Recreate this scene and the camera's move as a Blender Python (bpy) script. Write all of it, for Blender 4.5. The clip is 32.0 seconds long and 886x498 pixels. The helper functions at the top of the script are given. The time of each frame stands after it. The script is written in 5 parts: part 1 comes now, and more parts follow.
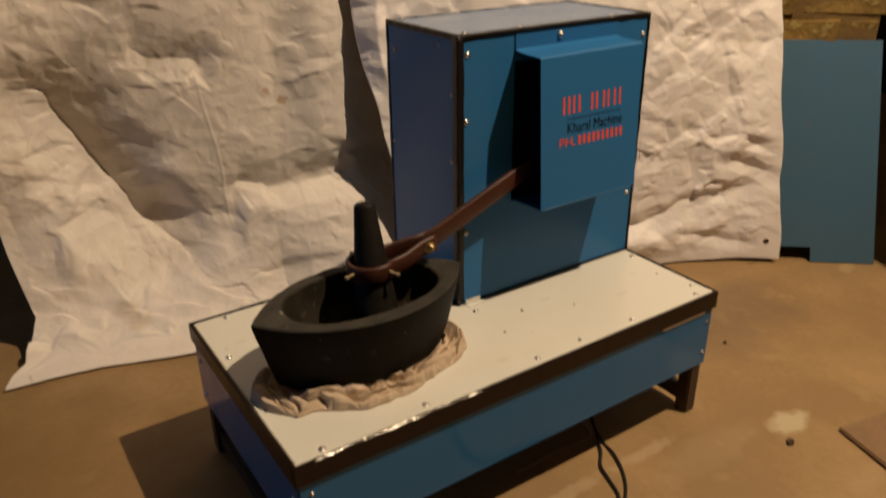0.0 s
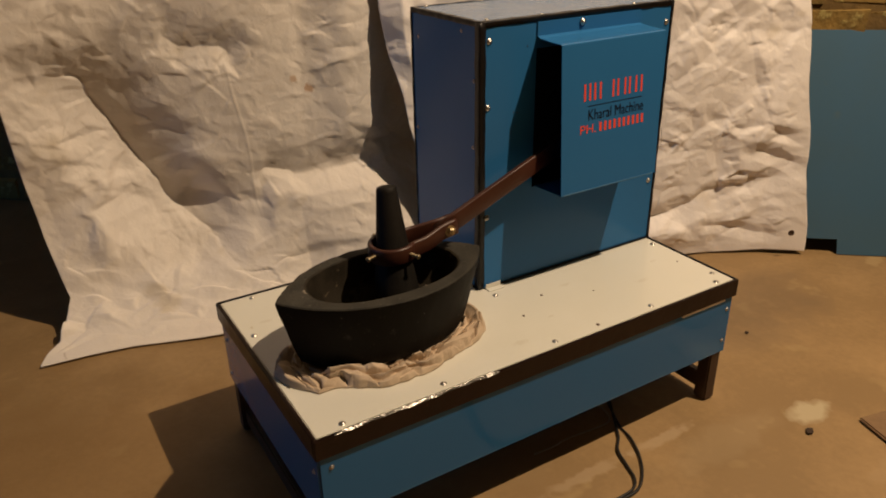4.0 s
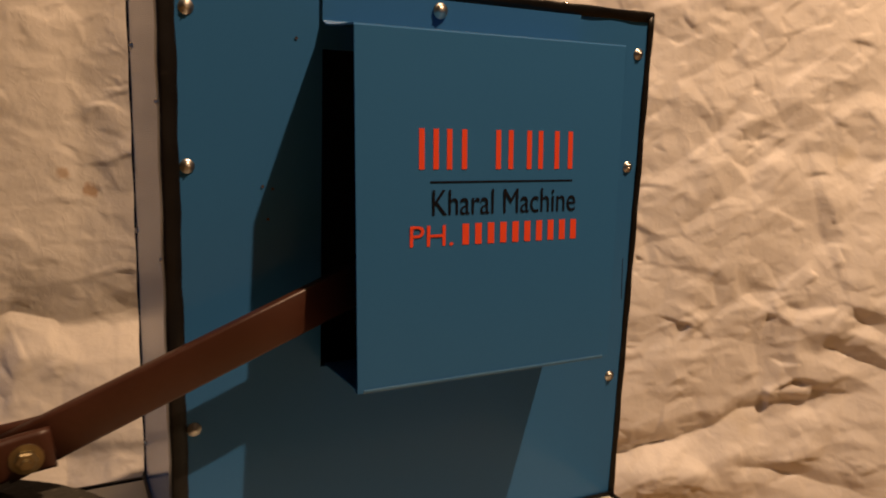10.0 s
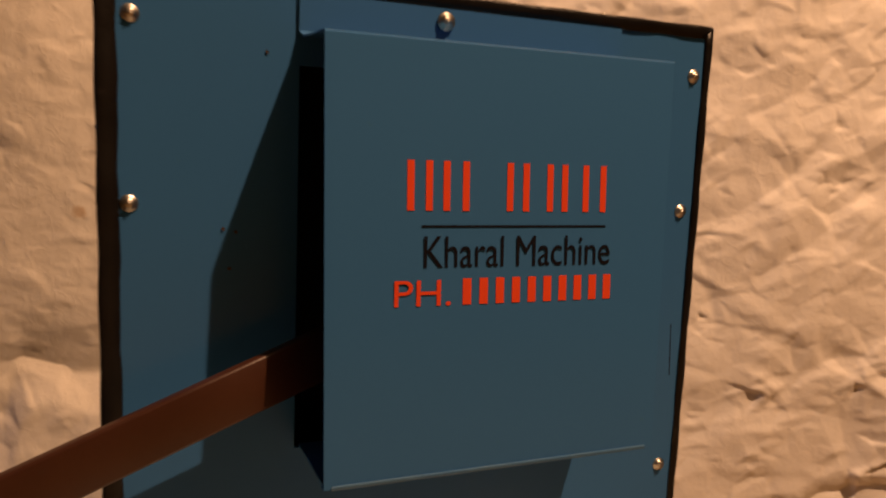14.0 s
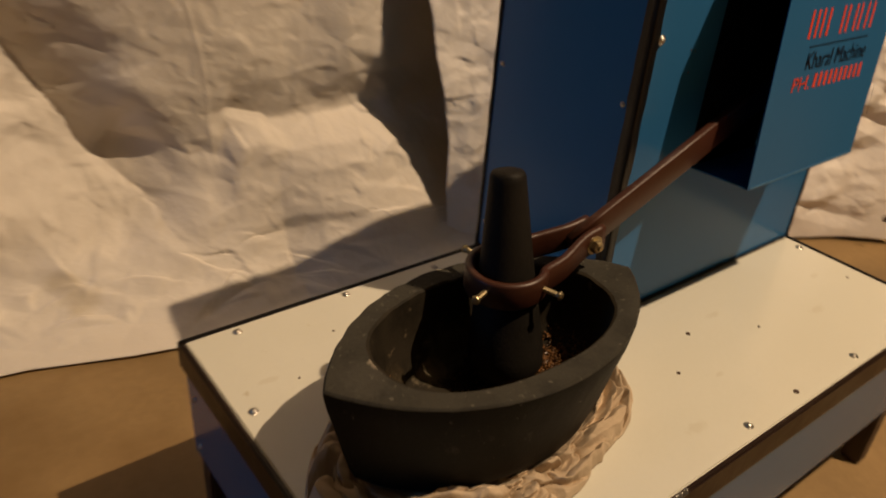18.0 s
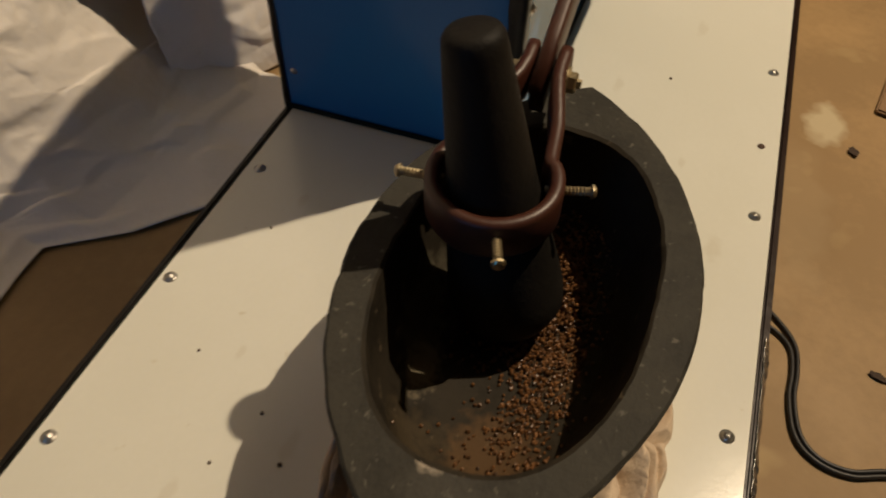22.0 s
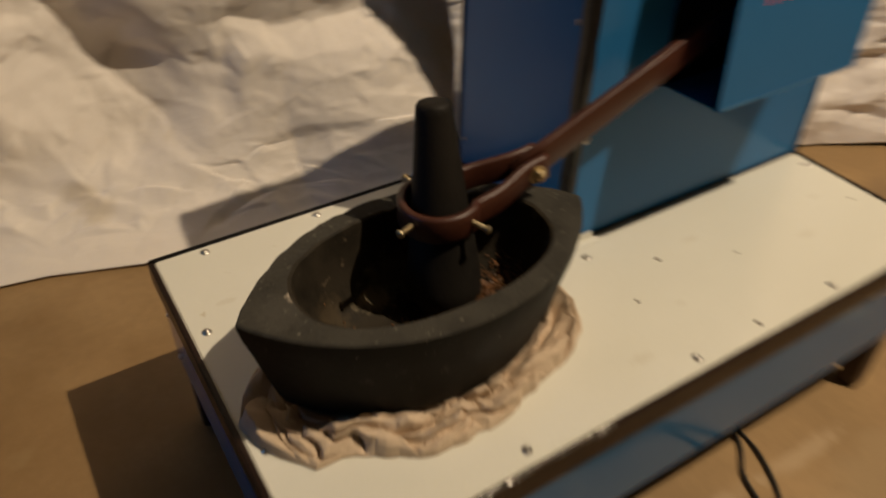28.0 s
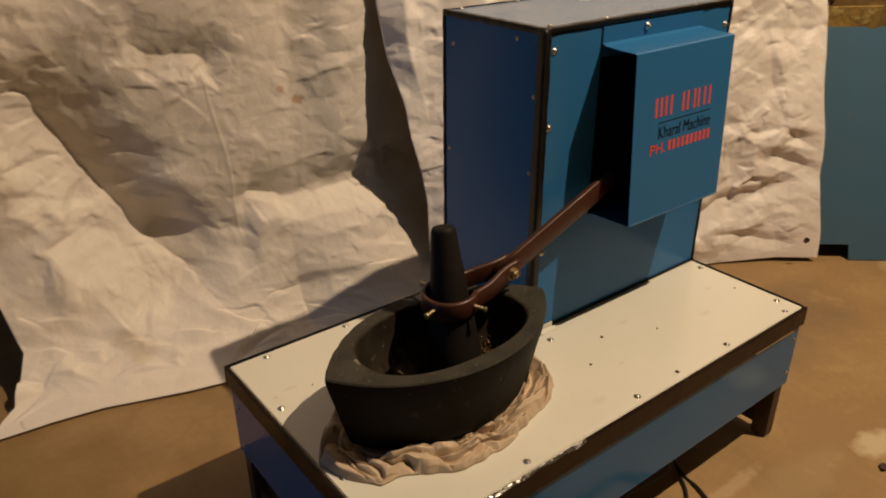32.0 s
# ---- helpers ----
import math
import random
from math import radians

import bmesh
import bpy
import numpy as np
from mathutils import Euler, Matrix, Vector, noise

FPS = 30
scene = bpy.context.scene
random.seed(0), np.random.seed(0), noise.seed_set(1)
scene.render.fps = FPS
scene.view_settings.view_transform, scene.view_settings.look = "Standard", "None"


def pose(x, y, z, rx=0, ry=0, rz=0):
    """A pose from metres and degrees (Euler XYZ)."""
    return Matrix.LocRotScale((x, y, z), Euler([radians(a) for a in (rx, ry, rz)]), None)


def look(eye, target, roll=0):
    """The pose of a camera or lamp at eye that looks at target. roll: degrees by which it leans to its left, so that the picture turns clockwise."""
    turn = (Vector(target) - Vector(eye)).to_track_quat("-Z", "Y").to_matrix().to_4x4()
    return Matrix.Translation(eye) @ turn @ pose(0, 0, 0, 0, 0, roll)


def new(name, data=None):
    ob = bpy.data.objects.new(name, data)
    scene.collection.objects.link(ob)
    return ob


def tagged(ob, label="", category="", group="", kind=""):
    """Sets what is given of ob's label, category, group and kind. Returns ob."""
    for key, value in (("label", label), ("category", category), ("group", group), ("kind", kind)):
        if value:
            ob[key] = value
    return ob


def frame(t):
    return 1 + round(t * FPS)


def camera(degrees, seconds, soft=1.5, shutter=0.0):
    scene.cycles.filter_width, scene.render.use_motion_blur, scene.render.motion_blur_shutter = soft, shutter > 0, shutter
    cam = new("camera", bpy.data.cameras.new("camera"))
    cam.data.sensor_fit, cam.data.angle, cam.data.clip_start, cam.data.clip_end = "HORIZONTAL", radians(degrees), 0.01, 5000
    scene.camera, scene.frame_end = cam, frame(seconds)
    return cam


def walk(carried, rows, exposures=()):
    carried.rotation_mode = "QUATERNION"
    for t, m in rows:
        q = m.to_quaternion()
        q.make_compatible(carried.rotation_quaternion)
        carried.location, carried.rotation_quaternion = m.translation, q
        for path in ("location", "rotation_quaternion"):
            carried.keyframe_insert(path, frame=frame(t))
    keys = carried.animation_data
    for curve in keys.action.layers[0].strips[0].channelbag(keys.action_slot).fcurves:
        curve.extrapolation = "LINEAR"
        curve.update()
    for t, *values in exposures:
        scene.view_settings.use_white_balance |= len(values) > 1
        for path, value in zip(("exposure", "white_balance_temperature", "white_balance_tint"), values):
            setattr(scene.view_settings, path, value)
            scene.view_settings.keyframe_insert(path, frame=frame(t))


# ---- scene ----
from mathutils.geometry import delaunay_2d_cdt

# ---------------------------------------------------------------- camera
cam = camera(61.1, 32.0, soft=1.9, shutter=0.95)
PATH = [
    (0.0, -0.2724, -0.7895, 0.9957, 64.90, 0.63, -33.81),
    (0.5, -0.2743, -0.7909, 1.0049, 66.86, 0.49, -33.23),
    (1.0, -0.2804, -0.8022, 1.0035, 66.37, 0.43, -32.91),
    (1.5, -0.2756, -0.8076, 0.9977, 65.68, 0.73, -31.93),
    (2.0, -0.2779, -0.8134, 0.9979, 64.99, 1.15, -31.88),
    (2.5, -0.2799, -0.8215, 0.9925, 64.90, 1.13, -32.14),
    (3.0, -0.2803, -0.8188, 0.9909, 64.77, 1.11, -32.07),
    (3.5, -0.2789, -0.8209, 0.9877, 64.45, 0.87, -31.82),
    (5.5, -0.2320, -0.8144, 0.9967, 66.64, 1.99, -30.74),
    (6.0, -0.1861, -0.7642, 0.9693, 70.03, 1.33, -30.79),
    (6.5, -0.1353, -0.7014, 0.9573, 71.83, 1.67, -30.87),
    (7.0, -0.0850, -0.6503, 0.9194, 72.11, 0.59, -31.43),
    (7.5, -0.0081, -0.5992, 0.8641, 71.30, 1.01, -30.28),
    (8.0, 0.0955, -0.5439, 0.8289, 74.80, -0.59, -29.88),
    (8.5, 0.1821, -0.4911, 0.7756, 76.68, -1.83, -30.22),
    (9.0, 0.2575, -0.4205, 0.7248, 77.77, -1.21, -29.65),
    (9.5, 0.3295, -0.3708, 0.7036, 78.03, -0.93, -28.01),
    (10.0, 0.3756, -0.3415, 0.6952, 79.18, -2.12, -27.05),
    (10.5, 0.4107, -0.3126, 0.6807, 79.72, -2.52, -25.64),
    (11.0, 0.4475, -0.2865, 0.6719, 79.87, -1.27, -24.79),
    (11.5, 0.4696, -0.2707, 0.6744, 81.11, -1.45, -23.59),
    (12.0, 0.4838, -0.2573, 0.6630, 80.77, -1.80, -22.39),
    (12.5, 0.4943, -0.2499, 0.6683, 81.82, -1.82, -22.16),
    (13.0, 0.4960, -0.2418, 0.6687, 82.26, -1.54, -21.48),
    (13.5, 0.4929, -0.2353, 0.6721, 82.55, -1.97, -21.03),
    (15.5, 0.2352, -0.4060, 0.7334, 78.28, -4.51, -25.85),
    (16.0, 0.1214, -0.4124, 0.7377, 74.44, -4.49, -21.87),
    (16.5, 0.0070, -0.4318, 0.7680, 70.43, -7.96, -18.12),
    (17.0, -0.1131, -0.4742, 0.8186, 68.77, -5.83, -19.25),
    (17.5, -0.1714, -0.3640, 0.8366, 63.52, -3.35, -26.78),
    (18.0, -0.2057, -0.2399, 0.8358, 59.64, -3.98, -37.07),
    (18.5, -0.1852, -0.1108, 0.8078, 55.80, -4.73, -41.54),
    (19.0, -0.1747, -0.0828, 0.8020, 53.43, -6.36, -42.87),
    (19.5, -0.1490, -0.0975, 0.7556, 54.94, -3.98, -42.66),
    (20.0, -0.0727, -0.0633, 0.7258, 48.85, -2.87, -44.86),
    (20.5, -0.1068, -0.0191, 0.7526, 48.24, -2.94, -51.10),
    (21.0, -0.1332, 0.0192, 0.7852, 44.73, -0.32, -59.34),
    (21.5, -0.1072, 0.0810, 0.7748, 41.65, -0.19, -67.04),
    (22.0, -0.0734, 0.1269, 0.7620, 41.11, -0.79, -69.95),
    (22.5, -0.0580, 0.1286, 0.7447, 41.15, -1.49, -71.60),
    (23.0, -0.0895, 0.0773, 0.7523, 42.59, -3.34, -65.58),
    (23.5, -0.1407, -0.0480, 0.8084, 43.29, -1.55, -55.02),
    (24.0, -0.1481, -0.1467, 0.8485, 47.02, 0.00, -47.74),
    (24.5, -0.0437, -0.1965, 0.8232, 46.53, 0.33, -31.02),
    (26.5, 0.1194, -0.2679, 0.8233, 46.89, 0.96, -12.85),
    (27.0, 0.1328, -0.2608, 0.8291, 46.63, 0.77, -12.82),
    (27.5, 0.0982, -0.2576, 0.8611, 48.66, 0.70, -16.87),
    (28.0, -0.0750, -0.2978, 0.8734, 51.01, -0.97, -31.92),
    (28.5, -0.2370, -0.3995, 0.9386, 55.39, -2.69, -41.11),
    (29.0, -0.3470, -0.4499, 0.9855, 59.28, -0.52, -44.69),
    (29.5, -0.3743, -0.4666, 0.9881, 59.34, 1.32, -45.65),
    (30.0, -0.3286, -0.4759, 0.9650, 61.15, -0.23, -44.38),
    (30.5, -0.3231, -0.4889, 0.9872, 63.69, 1.17, -43.06),
    (31.0, -0.3327, -0.4962, 0.9980, 67.44, 1.13, -41.11),
    (31.5, -0.3415, -0.5060, 0.9869, 64.76, 0.64, -39.96),
    (32.0, -0.3299, -0.5239, 0.9808, 63.75, 0.33, -37.77),
]
EXPOSURES = [(0.0, 0.27, 6720, 17), (7.0, 0.26, 6750, 17), (9.5, 0.16, 7750, 26), (11.5, 0.1, 9300, 39), (13.0, 0.08, 10000, 42), (16.0, 0.09, 9700, 38), (17.5, 0.19, 7900, 20),
             (19.0, 0.22, 7050, 17), (20.0, 0.24, 7050, 16), (21.0, 0.26, 6400, 12), (24.0, 0.26, 6280, 11), (28.0, 0.26, 6300, 12), (30.0, 0.26, 6780, 15), (32.0, 0.27, 6820, 16)]
walk(cam, [(t, pose(x, y, z, rx, ry, rz)) for t, x, y, z, rx, ry, rz in PATH], EXPOSURES)

# ---------------------------------------------------------------- light
world = bpy.data.worlds.new("world")
scene.world = world
world.use_nodes = True
world.node_tree.nodes["Background"].inputs[0].default_value = (1.0, 0.8, 0.55, 1)
world.node_tree.nodes["Background"].inputs[1].default_value = 0.001

LAMP = (1.45, -0.87, 3.12)
bulb_light = bpy.data.lights.new("bulb_light", "POINT")
bulb_light.energy, bulb_light.color, bulb_light.shadow_soft_size = 300.0, (1.0, 0.79, 0.53), 0.02
new("bulb_light", bulb_light).location = LAMP
# unseen cool fill lamp from the west, added to bring blue onto the housing's side
fill_light = bpy.data.lights.new("cool_fill_light", "AREA")
fill_light.shape, fill_light.size, fill_light.size_y = "RECTANGLE", 1.1, 1.1
fill_light.energy, fill_light.color = 10.0, (0.08, 0.42, 1.0)
new("cool_fill_light", fill_light).matrix_world = look((-3.97, 1.25, 1.5), (0.4, 0.4, 0.5))


# ---------------------------------------------------------------- materials
def surface(name, base, alt, scale=6.0, rough=0.6, bump=0.1, fine=120.0, metal=0.0, spots=None, spot_scale=30.0,
            spot_cut=0.62, rough_var=0.12, dist=0.002, per_piece=0.0, coat=0.0, spec=0.5):
    """A procedural surface: two colours mixed by broad and fine noise, optional specks, fine relief."""
    m = bpy.data.materials.new(name)
    m.use_nodes = True
    nt = m.node_tree
    n, l = nt.nodes, nt.links
    bs = n["Principled BSDF"]
    tc = n.new("ShaderNodeTexCoord")

    def nz(sc, det, ro=0.55):
        a = n.new("ShaderNodeTexNoise")
        a.inputs["Scale"].default_value, a.inputs["Detail"].default_value, a.inputs["Roughness"].default_value = sc, det, ro
        l.new(tc.outputs["Object"], a.inputs["Vector"])
        return a

    broad, grain = nz(scale, 5.0), nz(fine, 4.0, 0.6)
    mix_f = n.new("ShaderNodeMath")
    mix_f.operation = "MULTIPLY_ADD"
    l.new(broad.outputs["Fac"], mix_f.inputs[0])
    mix_f.inputs[1].default_value = 2.2
    mix_f.inputs[2].default_value = -0.6
    add = n.new("ShaderNodeMath")
    add.operation, add.use_clamp = "MULTIPLY_ADD", True
    l.new(grain.outputs["Fac"], add.inputs[0])
    add.inputs[1].default_value = 0.7
    l.new(mix_f.outputs[0], add.inputs[2])
    shift = n.new("ShaderNodeMath")
    shift.operation, shift.use_clamp = "SUBTRACT", True
    l.new(add.outputs[0], shift.inputs[0])
    shift.inputs[1].default_value = 0.35
    mix = n.new("ShaderNodeMix")
    mix.data_type = "RGBA"
    l.new(shift.outputs[0], mix.inputs["Factor"])
    mix.inputs["A"].default_value, mix.inputs["B"].default_value = (*base, 1), (*alt, 1)
    out = mix.outputs["Result"]
    if per_piece:
        info, hsv, mr = n.new("ShaderNodeObjectInfo"), n.new("ShaderNodeHueSaturation"), n.new("ShaderNodeMapRange")
        l.new(info.outputs["Random"], mr.inputs["Value"])
        mr.inputs["To Min"].default_value, mr.inputs["To Max"].default_value = 1 - per_piece, 1 + per_piece
        l.new(mr.outputs["Result"], hsv.inputs["Value"])
        l.new(out, hsv.inputs["Color"])
        out = hsv.outputs["Color"]
    if spots:
        sp = nz(spot_scale, 3.0)
        st = n.new("ShaderNodeMapRange")
        st.inputs["From Min"].default_value, st.inputs["From Max"].default_value = spot_cut, spot_cut + 0.07
        l.new(sp.outputs["Fac"], st.inputs["Value"])
        m2 = n.new("ShaderNodeMix")
        m2.data_type = "RGBA"
        l.new(st.outputs["Result"], m2.inputs["Factor"])
        l.new(out, m2.inputs["A"])
        m2.inputs["B"].default_value = (*spots, 1)
        out = m2.outputs["Result"]
    l.new(out, bs.inputs["Base Color"])
    rr = n.new("ShaderNodeMapRange")
    l.new(broad.outputs["Fac"], rr.inputs["Value"])
    rr.inputs["To Min"].default_value, rr.inputs["To Max"].default_value = max(0.03, rough - rough_var), min(1, rough + rough_var)
    l.new(rr.outputs["Result"], bs.inputs["Roughness"])
    bs.inputs["Metallic"].default_value = metal
    bs.inputs["Coat Weight"].default_value = coat
    bs.inputs["Coat Roughness"].default_value = 0.62
    bs.inputs["Specular IOR Level"].default_value = spec
    if bump:
        bp = n.new("ShaderNodeBump")
        bp.inputs["Strength"].default_value, bp.inputs["Distance"].default_value = bump, dist
        l.new(grain.outputs["Fac"], bp.inputs["Height"])
        l.new(bp.outputs["Normal"], bs.inputs["Normal"])
    return m


def extra_bump(m, scale, strength, distance, detail=3.0, feature="F1", kind="VORONOI", stretch=(1, 1, 1)):
    """Adds a second, coarser relief (dents, creases) to a surface."""
    n, l = m.node_tree.nodes, m.node_tree.links
    bs = n["Principled BSDF"]
    tc, mp = n.new("ShaderNodeTexCoord"), n.new("ShaderNodeMapping")
    mp.inputs["Scale"].default_value = stretch
    l.new(tc.outputs["Object"], mp.inputs["Vector"])
    if kind == "VORONOI":
        a = n.new("ShaderNodeTexVoronoi")
        a.feature = feature
        warp = n.new("ShaderNodeTexNoise")
        warp.inputs["Scale"].default_value = scale * 0.8
        mx = n.new("ShaderNodeMix")
        mx.data_type = "VECTOR"
        mx.inputs["Factor"].default_value = 0.12
        l.new(mp.outputs["Vector"], warp.inputs["Vector"])
        l.new(mp.outputs["Vector"], mx.inputs["A"])
        l.new(warp.outputs["Color"], mx.inputs["B"])
        l.new(mx.outputs["Result"], a.inputs["Vector"])
        h = a.outputs["Distance"]
    else:
        a = n.new("ShaderNodeTexNoise")
        a.inputs["Detail"].default_value = detail
        l.new(mp.outputs["Vector"], a.inputs["Vector"])
        h = a.outputs["Fac"]
    a.inputs["Scale"].default_value = scale
    bp = n.new("ShaderNodeBump")
    bp.inputs["Strength"].default_value, bp.inputs["Distance"].default_value = strength, distance
    l.new(h, bp.inputs["Height"])
    old = bs.inputs["Normal"].links
    if old:
        l.new(old[0].from_socket, bp.inputs["Normal"])
    l.new(bp.outputs["Normal"], bs.inputs["Normal"])
    return m


def stain(m, centre, radius, colour, amount=0.8, stretch=(1, 1, 1), ragged=60.0):
    """One stain of a given place and size on a surface."""
    n, l = m.node_tree.nodes, m.node_tree.links
    bs = n["Principled BSDF"]
    tc, mp = n.new("ShaderNodeTexCoord"), n.new("ShaderNodeMapping")
    mp.vector_type = "TEXTURE"
    mp.inputs["Location"].default_value = centre
    mp.inputs["Scale"].default_value = [radius * s for s in stretch]
    l.new(tc.outputs["Object"], mp.inputs["Vector"])
    ln = n.new("ShaderNodeVectorMath")
    ln.operation = "LENGTH"
    l.new(mp.outputs["Vector"], ln.inputs[0])
    nz = n.new("ShaderNodeTexNoise")
    nz.inputs["Scale"].default_value = ragged
    l.new(tc.outputs["Object"], nz.inputs["Vector"])
    ad = n.new("ShaderNodeMath")
    ad.operation = "MULTIPLY_ADD"
    l.new(nz.outputs["Fac"], ad.inputs[0])
    ad.inputs[1].default_value = 1.3
    l.new(ln.outputs["Value"], ad.inputs[2])
    mr = n.new("ShaderNodeMapRange")
    mr.inputs["From Min"].default_value, mr.inputs["From Max"].default_value = 1.15, 1.6
    mr.inputs["To Min"].default_value, mr.inputs["To Max"].default_value = amount, 0.0
    l.new(ad.outputs[0], mr.inputs["Value"])
    mx = n.new("ShaderNodeMix")
    mx.data_type = "RGBA"
    l.new(mr.outputs["Result"], mx.inputs["Factor"])
    l.new(bs.inputs["Base Color"].links[0].from_socket, mx.inputs["A"])
    mx.inputs["B"].default_value = (*colour, 1)
    l.new(mx.outputs["Result"], bs.inputs["Base Color"])
    return m


M = {}
M["blue"] = extra_bump(surface("blue_laminate", (0.022, 0.140, 0.345), (0.024, 0.149, 0.360), 3.0, 0.13, 0.02, 260, rough_var=0.03,
                               spots=(0.03, 0.15, 0.29), spot_scale=90, spot_cut=0.73, spec=0.38), 3.0, 0.05, 0.01, kind="NOISE")
M["dull_blue"] = extra_bump(surface("wiped_blue_laminate", (0.022, 0.140, 0.345), (0.024, 0.149, 0.360), 3.0, 0.21, 0.03, 260, rough_var=0.05,
                                    spots=(0.03, 0.15, 0.29), spot_scale=90, spot_cut=0.73, spec=0.20), 3.0, 0.10, 0.01, kind="NOISE")
# paler blue: the sheets' reflection on the top is put into the colour
M["sheen_top"] = surface("blue_laminate_pale_sheen", (0.13, 0.205, 0.33), (0.10, 0.19, 0.34), 6.0, 0.24, 0.06, 240, rough_var=0.08,
                        spots=(0.20, 0.25, 0.33), spot_scale=40, spot_cut=0.64, spec=0.7)
WHITE_MARKS = ((0.115, 0.30, 0.010), (0.075, 0.26, 0.005), (0.17, 0.37, 0.006), (0.055, 0.36, 0.008), (0.60, 0.17, 0.010), (0.74, 0.10, 0.012), (0.82, 0.15, 0.008),
               (0.50, 0.09, 0.006), (0.40, 0.05, 0.012), (0.33, 0.40, 0.007))
M["dusty_blue"] = extra_bump(surface("dusty_blue_laminate", (0.064, 0.130, 0.190), (0.052, 0.134, 0.228), 4.0, 0.5, 0.06, 200, rough_var=0.1,
                                     spots=(0.075, 0.135, 0.19), spot_scale=14, spot_cut=0.70, spec=0.3), 3.0, 0.12, 0.01, kind="NOISE")
M["white"] = extra_bump(surface("white_laminate", (0.70, 0.695, 0.62), (0.655, 0.65, 0.57), 5.0, 0.17, 0.03, 220, rough_var=0.08,
                                spots=(0.55, 0.50, 0.38), spot_scale=55, spot_cut=0.735), 2.5, 0.1, 0.01, kind="NOISE")
for mx_, my_, mr_ in WHITE_MARKS:
    stain(M["white"], (mx_, my_, 0.285), mr_, (0.42, 0.34, 0.22), 0.17, (1.6, 0.7, 2), 90)
M["tape"] = extra_bump(surface("black_tape", (0.006, 0.0055, 0.0055), (0.012, 0.0105, 0.010), 30, 0.36, 0.15, 150, spec=0.22, spots=(0.026, 0.023, 0.021),
                               spot_scale=60, spot_cut=0.68), 40, 0.4, 0.005, kind="NOISE", stretch=(1, 1, 1))
M["trim"] = extra_bump(surface("brown_edge_trim", (0.0115, 0.0052, 0.0034), (0.021, 0.0090, 0.0056), 18, 0.36, 0.12, 160, spec=0.25,
                               spots=(0.05, 0.028, 0.016), spot_scale=45, spot_cut=0.69), 25, 0.3, 0.004, kind="NOISE")
M["worn_tape"] = extra_bump(surface("worn_clear_tape", (0.40, 0.39, 0.37), (0.10, 0.09, 0.08), 60, 0.26, 0.2, 130, rough_var=0.06, metal=0.85),
                            110, 0.5, 0.006, kind="NOISE")
M["leg"] = surface("painted_leg", (0.035, 0.02, 0.014), (0.07, 0.035, 0.02), 20, 0.5, 0.2, 150)
# near-black for the shade behind the slot; also on the plate under the stand
M["dark"] = surface("shade_black", (0.012, 0.011, 0.011), (0.02, 0.018, 0.016), 8, 0.8, 0.1, 80, spec=0.1)
M["chrome"] = surface("screw_steel", (0.62, 0.60, 0.56), (0.5, 0.47, 0.42), 60, 0.36, 0.05, 400, metal=1.0)
M["brass"] = surface("plated_bolt", (0.52, 0.44, 0.28), (0.38, 0.31, 0.19), 60, 0.4, 0.1, 400, metal=1.0)
M["bare"] = surface("bare_edge", (0.025, 0.125, 0.27), (0.05, 0.15, 0.26), 40, 0.4, 0.1, 200)
M["hole"] = surface("rust_hole", (0.04, 0.02, 0.012), (0.08, 0.04, 0.02), 80, 0.8, 0.1, 300)
M["paint_arm"] = extra_bump(surface("brown_painted_steel", (0.042, 0.0125, 0.0065), (0.060, 0.018, 0.009), 14, 0.44, 0.12, 140,
                                    spots=(0.045, 0.018, 0.012), spot_scale=40, spot_cut=0.66), 30, 0.15, 0.003, kind="NOISE")
M["stone"] = surface("black_stone", (0.0052, 0.0049, 0.0040), (0.0105, 0.0098, 0.0080), 16, 0.6, 0.25, 210, spots=(0.16, 0.14, 0.12),
                     spot_scale=120, spot_cut=0.70, dist=0.0015, spec=0.10)
extra_speck = [(34, 0.71, (0.08, 0.073, 0.062)), (260, 0.69, (0.07, 0.065, 0.058))]
for sc_, cut_, col_ in extra_speck:
    nn, ll = M["stone"].node_tree.nodes, M["stone"].node_tree.links
    b_ = nn["Principled BSDF"]
    tc_, nz_, mr_, mx_ = nn.new("ShaderNodeTexCoord"), nn.new("ShaderNodeTexNoise"), nn.new("ShaderNodeMapRange"), nn.new("ShaderNodeMix")
    nz_.inputs["Scale"].default_value, nz_.inputs["Detail"].default_value, nz_.inputs["Roughness"].default_value = sc_, 6.0, 0.7
    mr_.inputs["From Min"].default_value, mr_.inputs["From Max"].default_value = cut_ - 0.08, cut_ + 0.1
    mx_.data_type = "RGBA"
    ll.new(tc_.outputs["Object"], nz_.inputs["Vector"])
    ll.new(nz_.outputs["Fac"], mr_.inputs["Value"])
    ll.new(mr_.outputs["Result"], mx_.inputs["Factor"])
    ll.new(b_.inputs["Base Color"].links[0].from_socket, mx_.inputs["A"])
    mx_.inputs["B"].default_value = (*col_, 1)
    ll.new(mx_.outputs["Result"], b_.inputs["Base Color"])
# scuffed rim; base paler than the body to paint in light from above
M["rim"] = surface("worn_lit_stone_rim", (0.024, 0.0225, 0.0182), (0.052, 0.0485, 0.039), 30, 0.7, 0.5, 190, spots=(0.10, 0.092, 0.076), spot_scale=150, spot_cut=0.635,
                   dist=0.002, spec=0.2)
# powdered inside; base also lifted to paint in light bounced within the hollow
M["bowl"] = surface("powdered_lit_stone", (0.014, 0.0118, 0.0085), (0.036, 0.029, 0.0195), 26, 0.65, 0.3, 210, spots=(0.09, 0.07, 0.045), spot_scale=75,
                    spot_cut=0.66, dist=0.0015, spec=0.12)
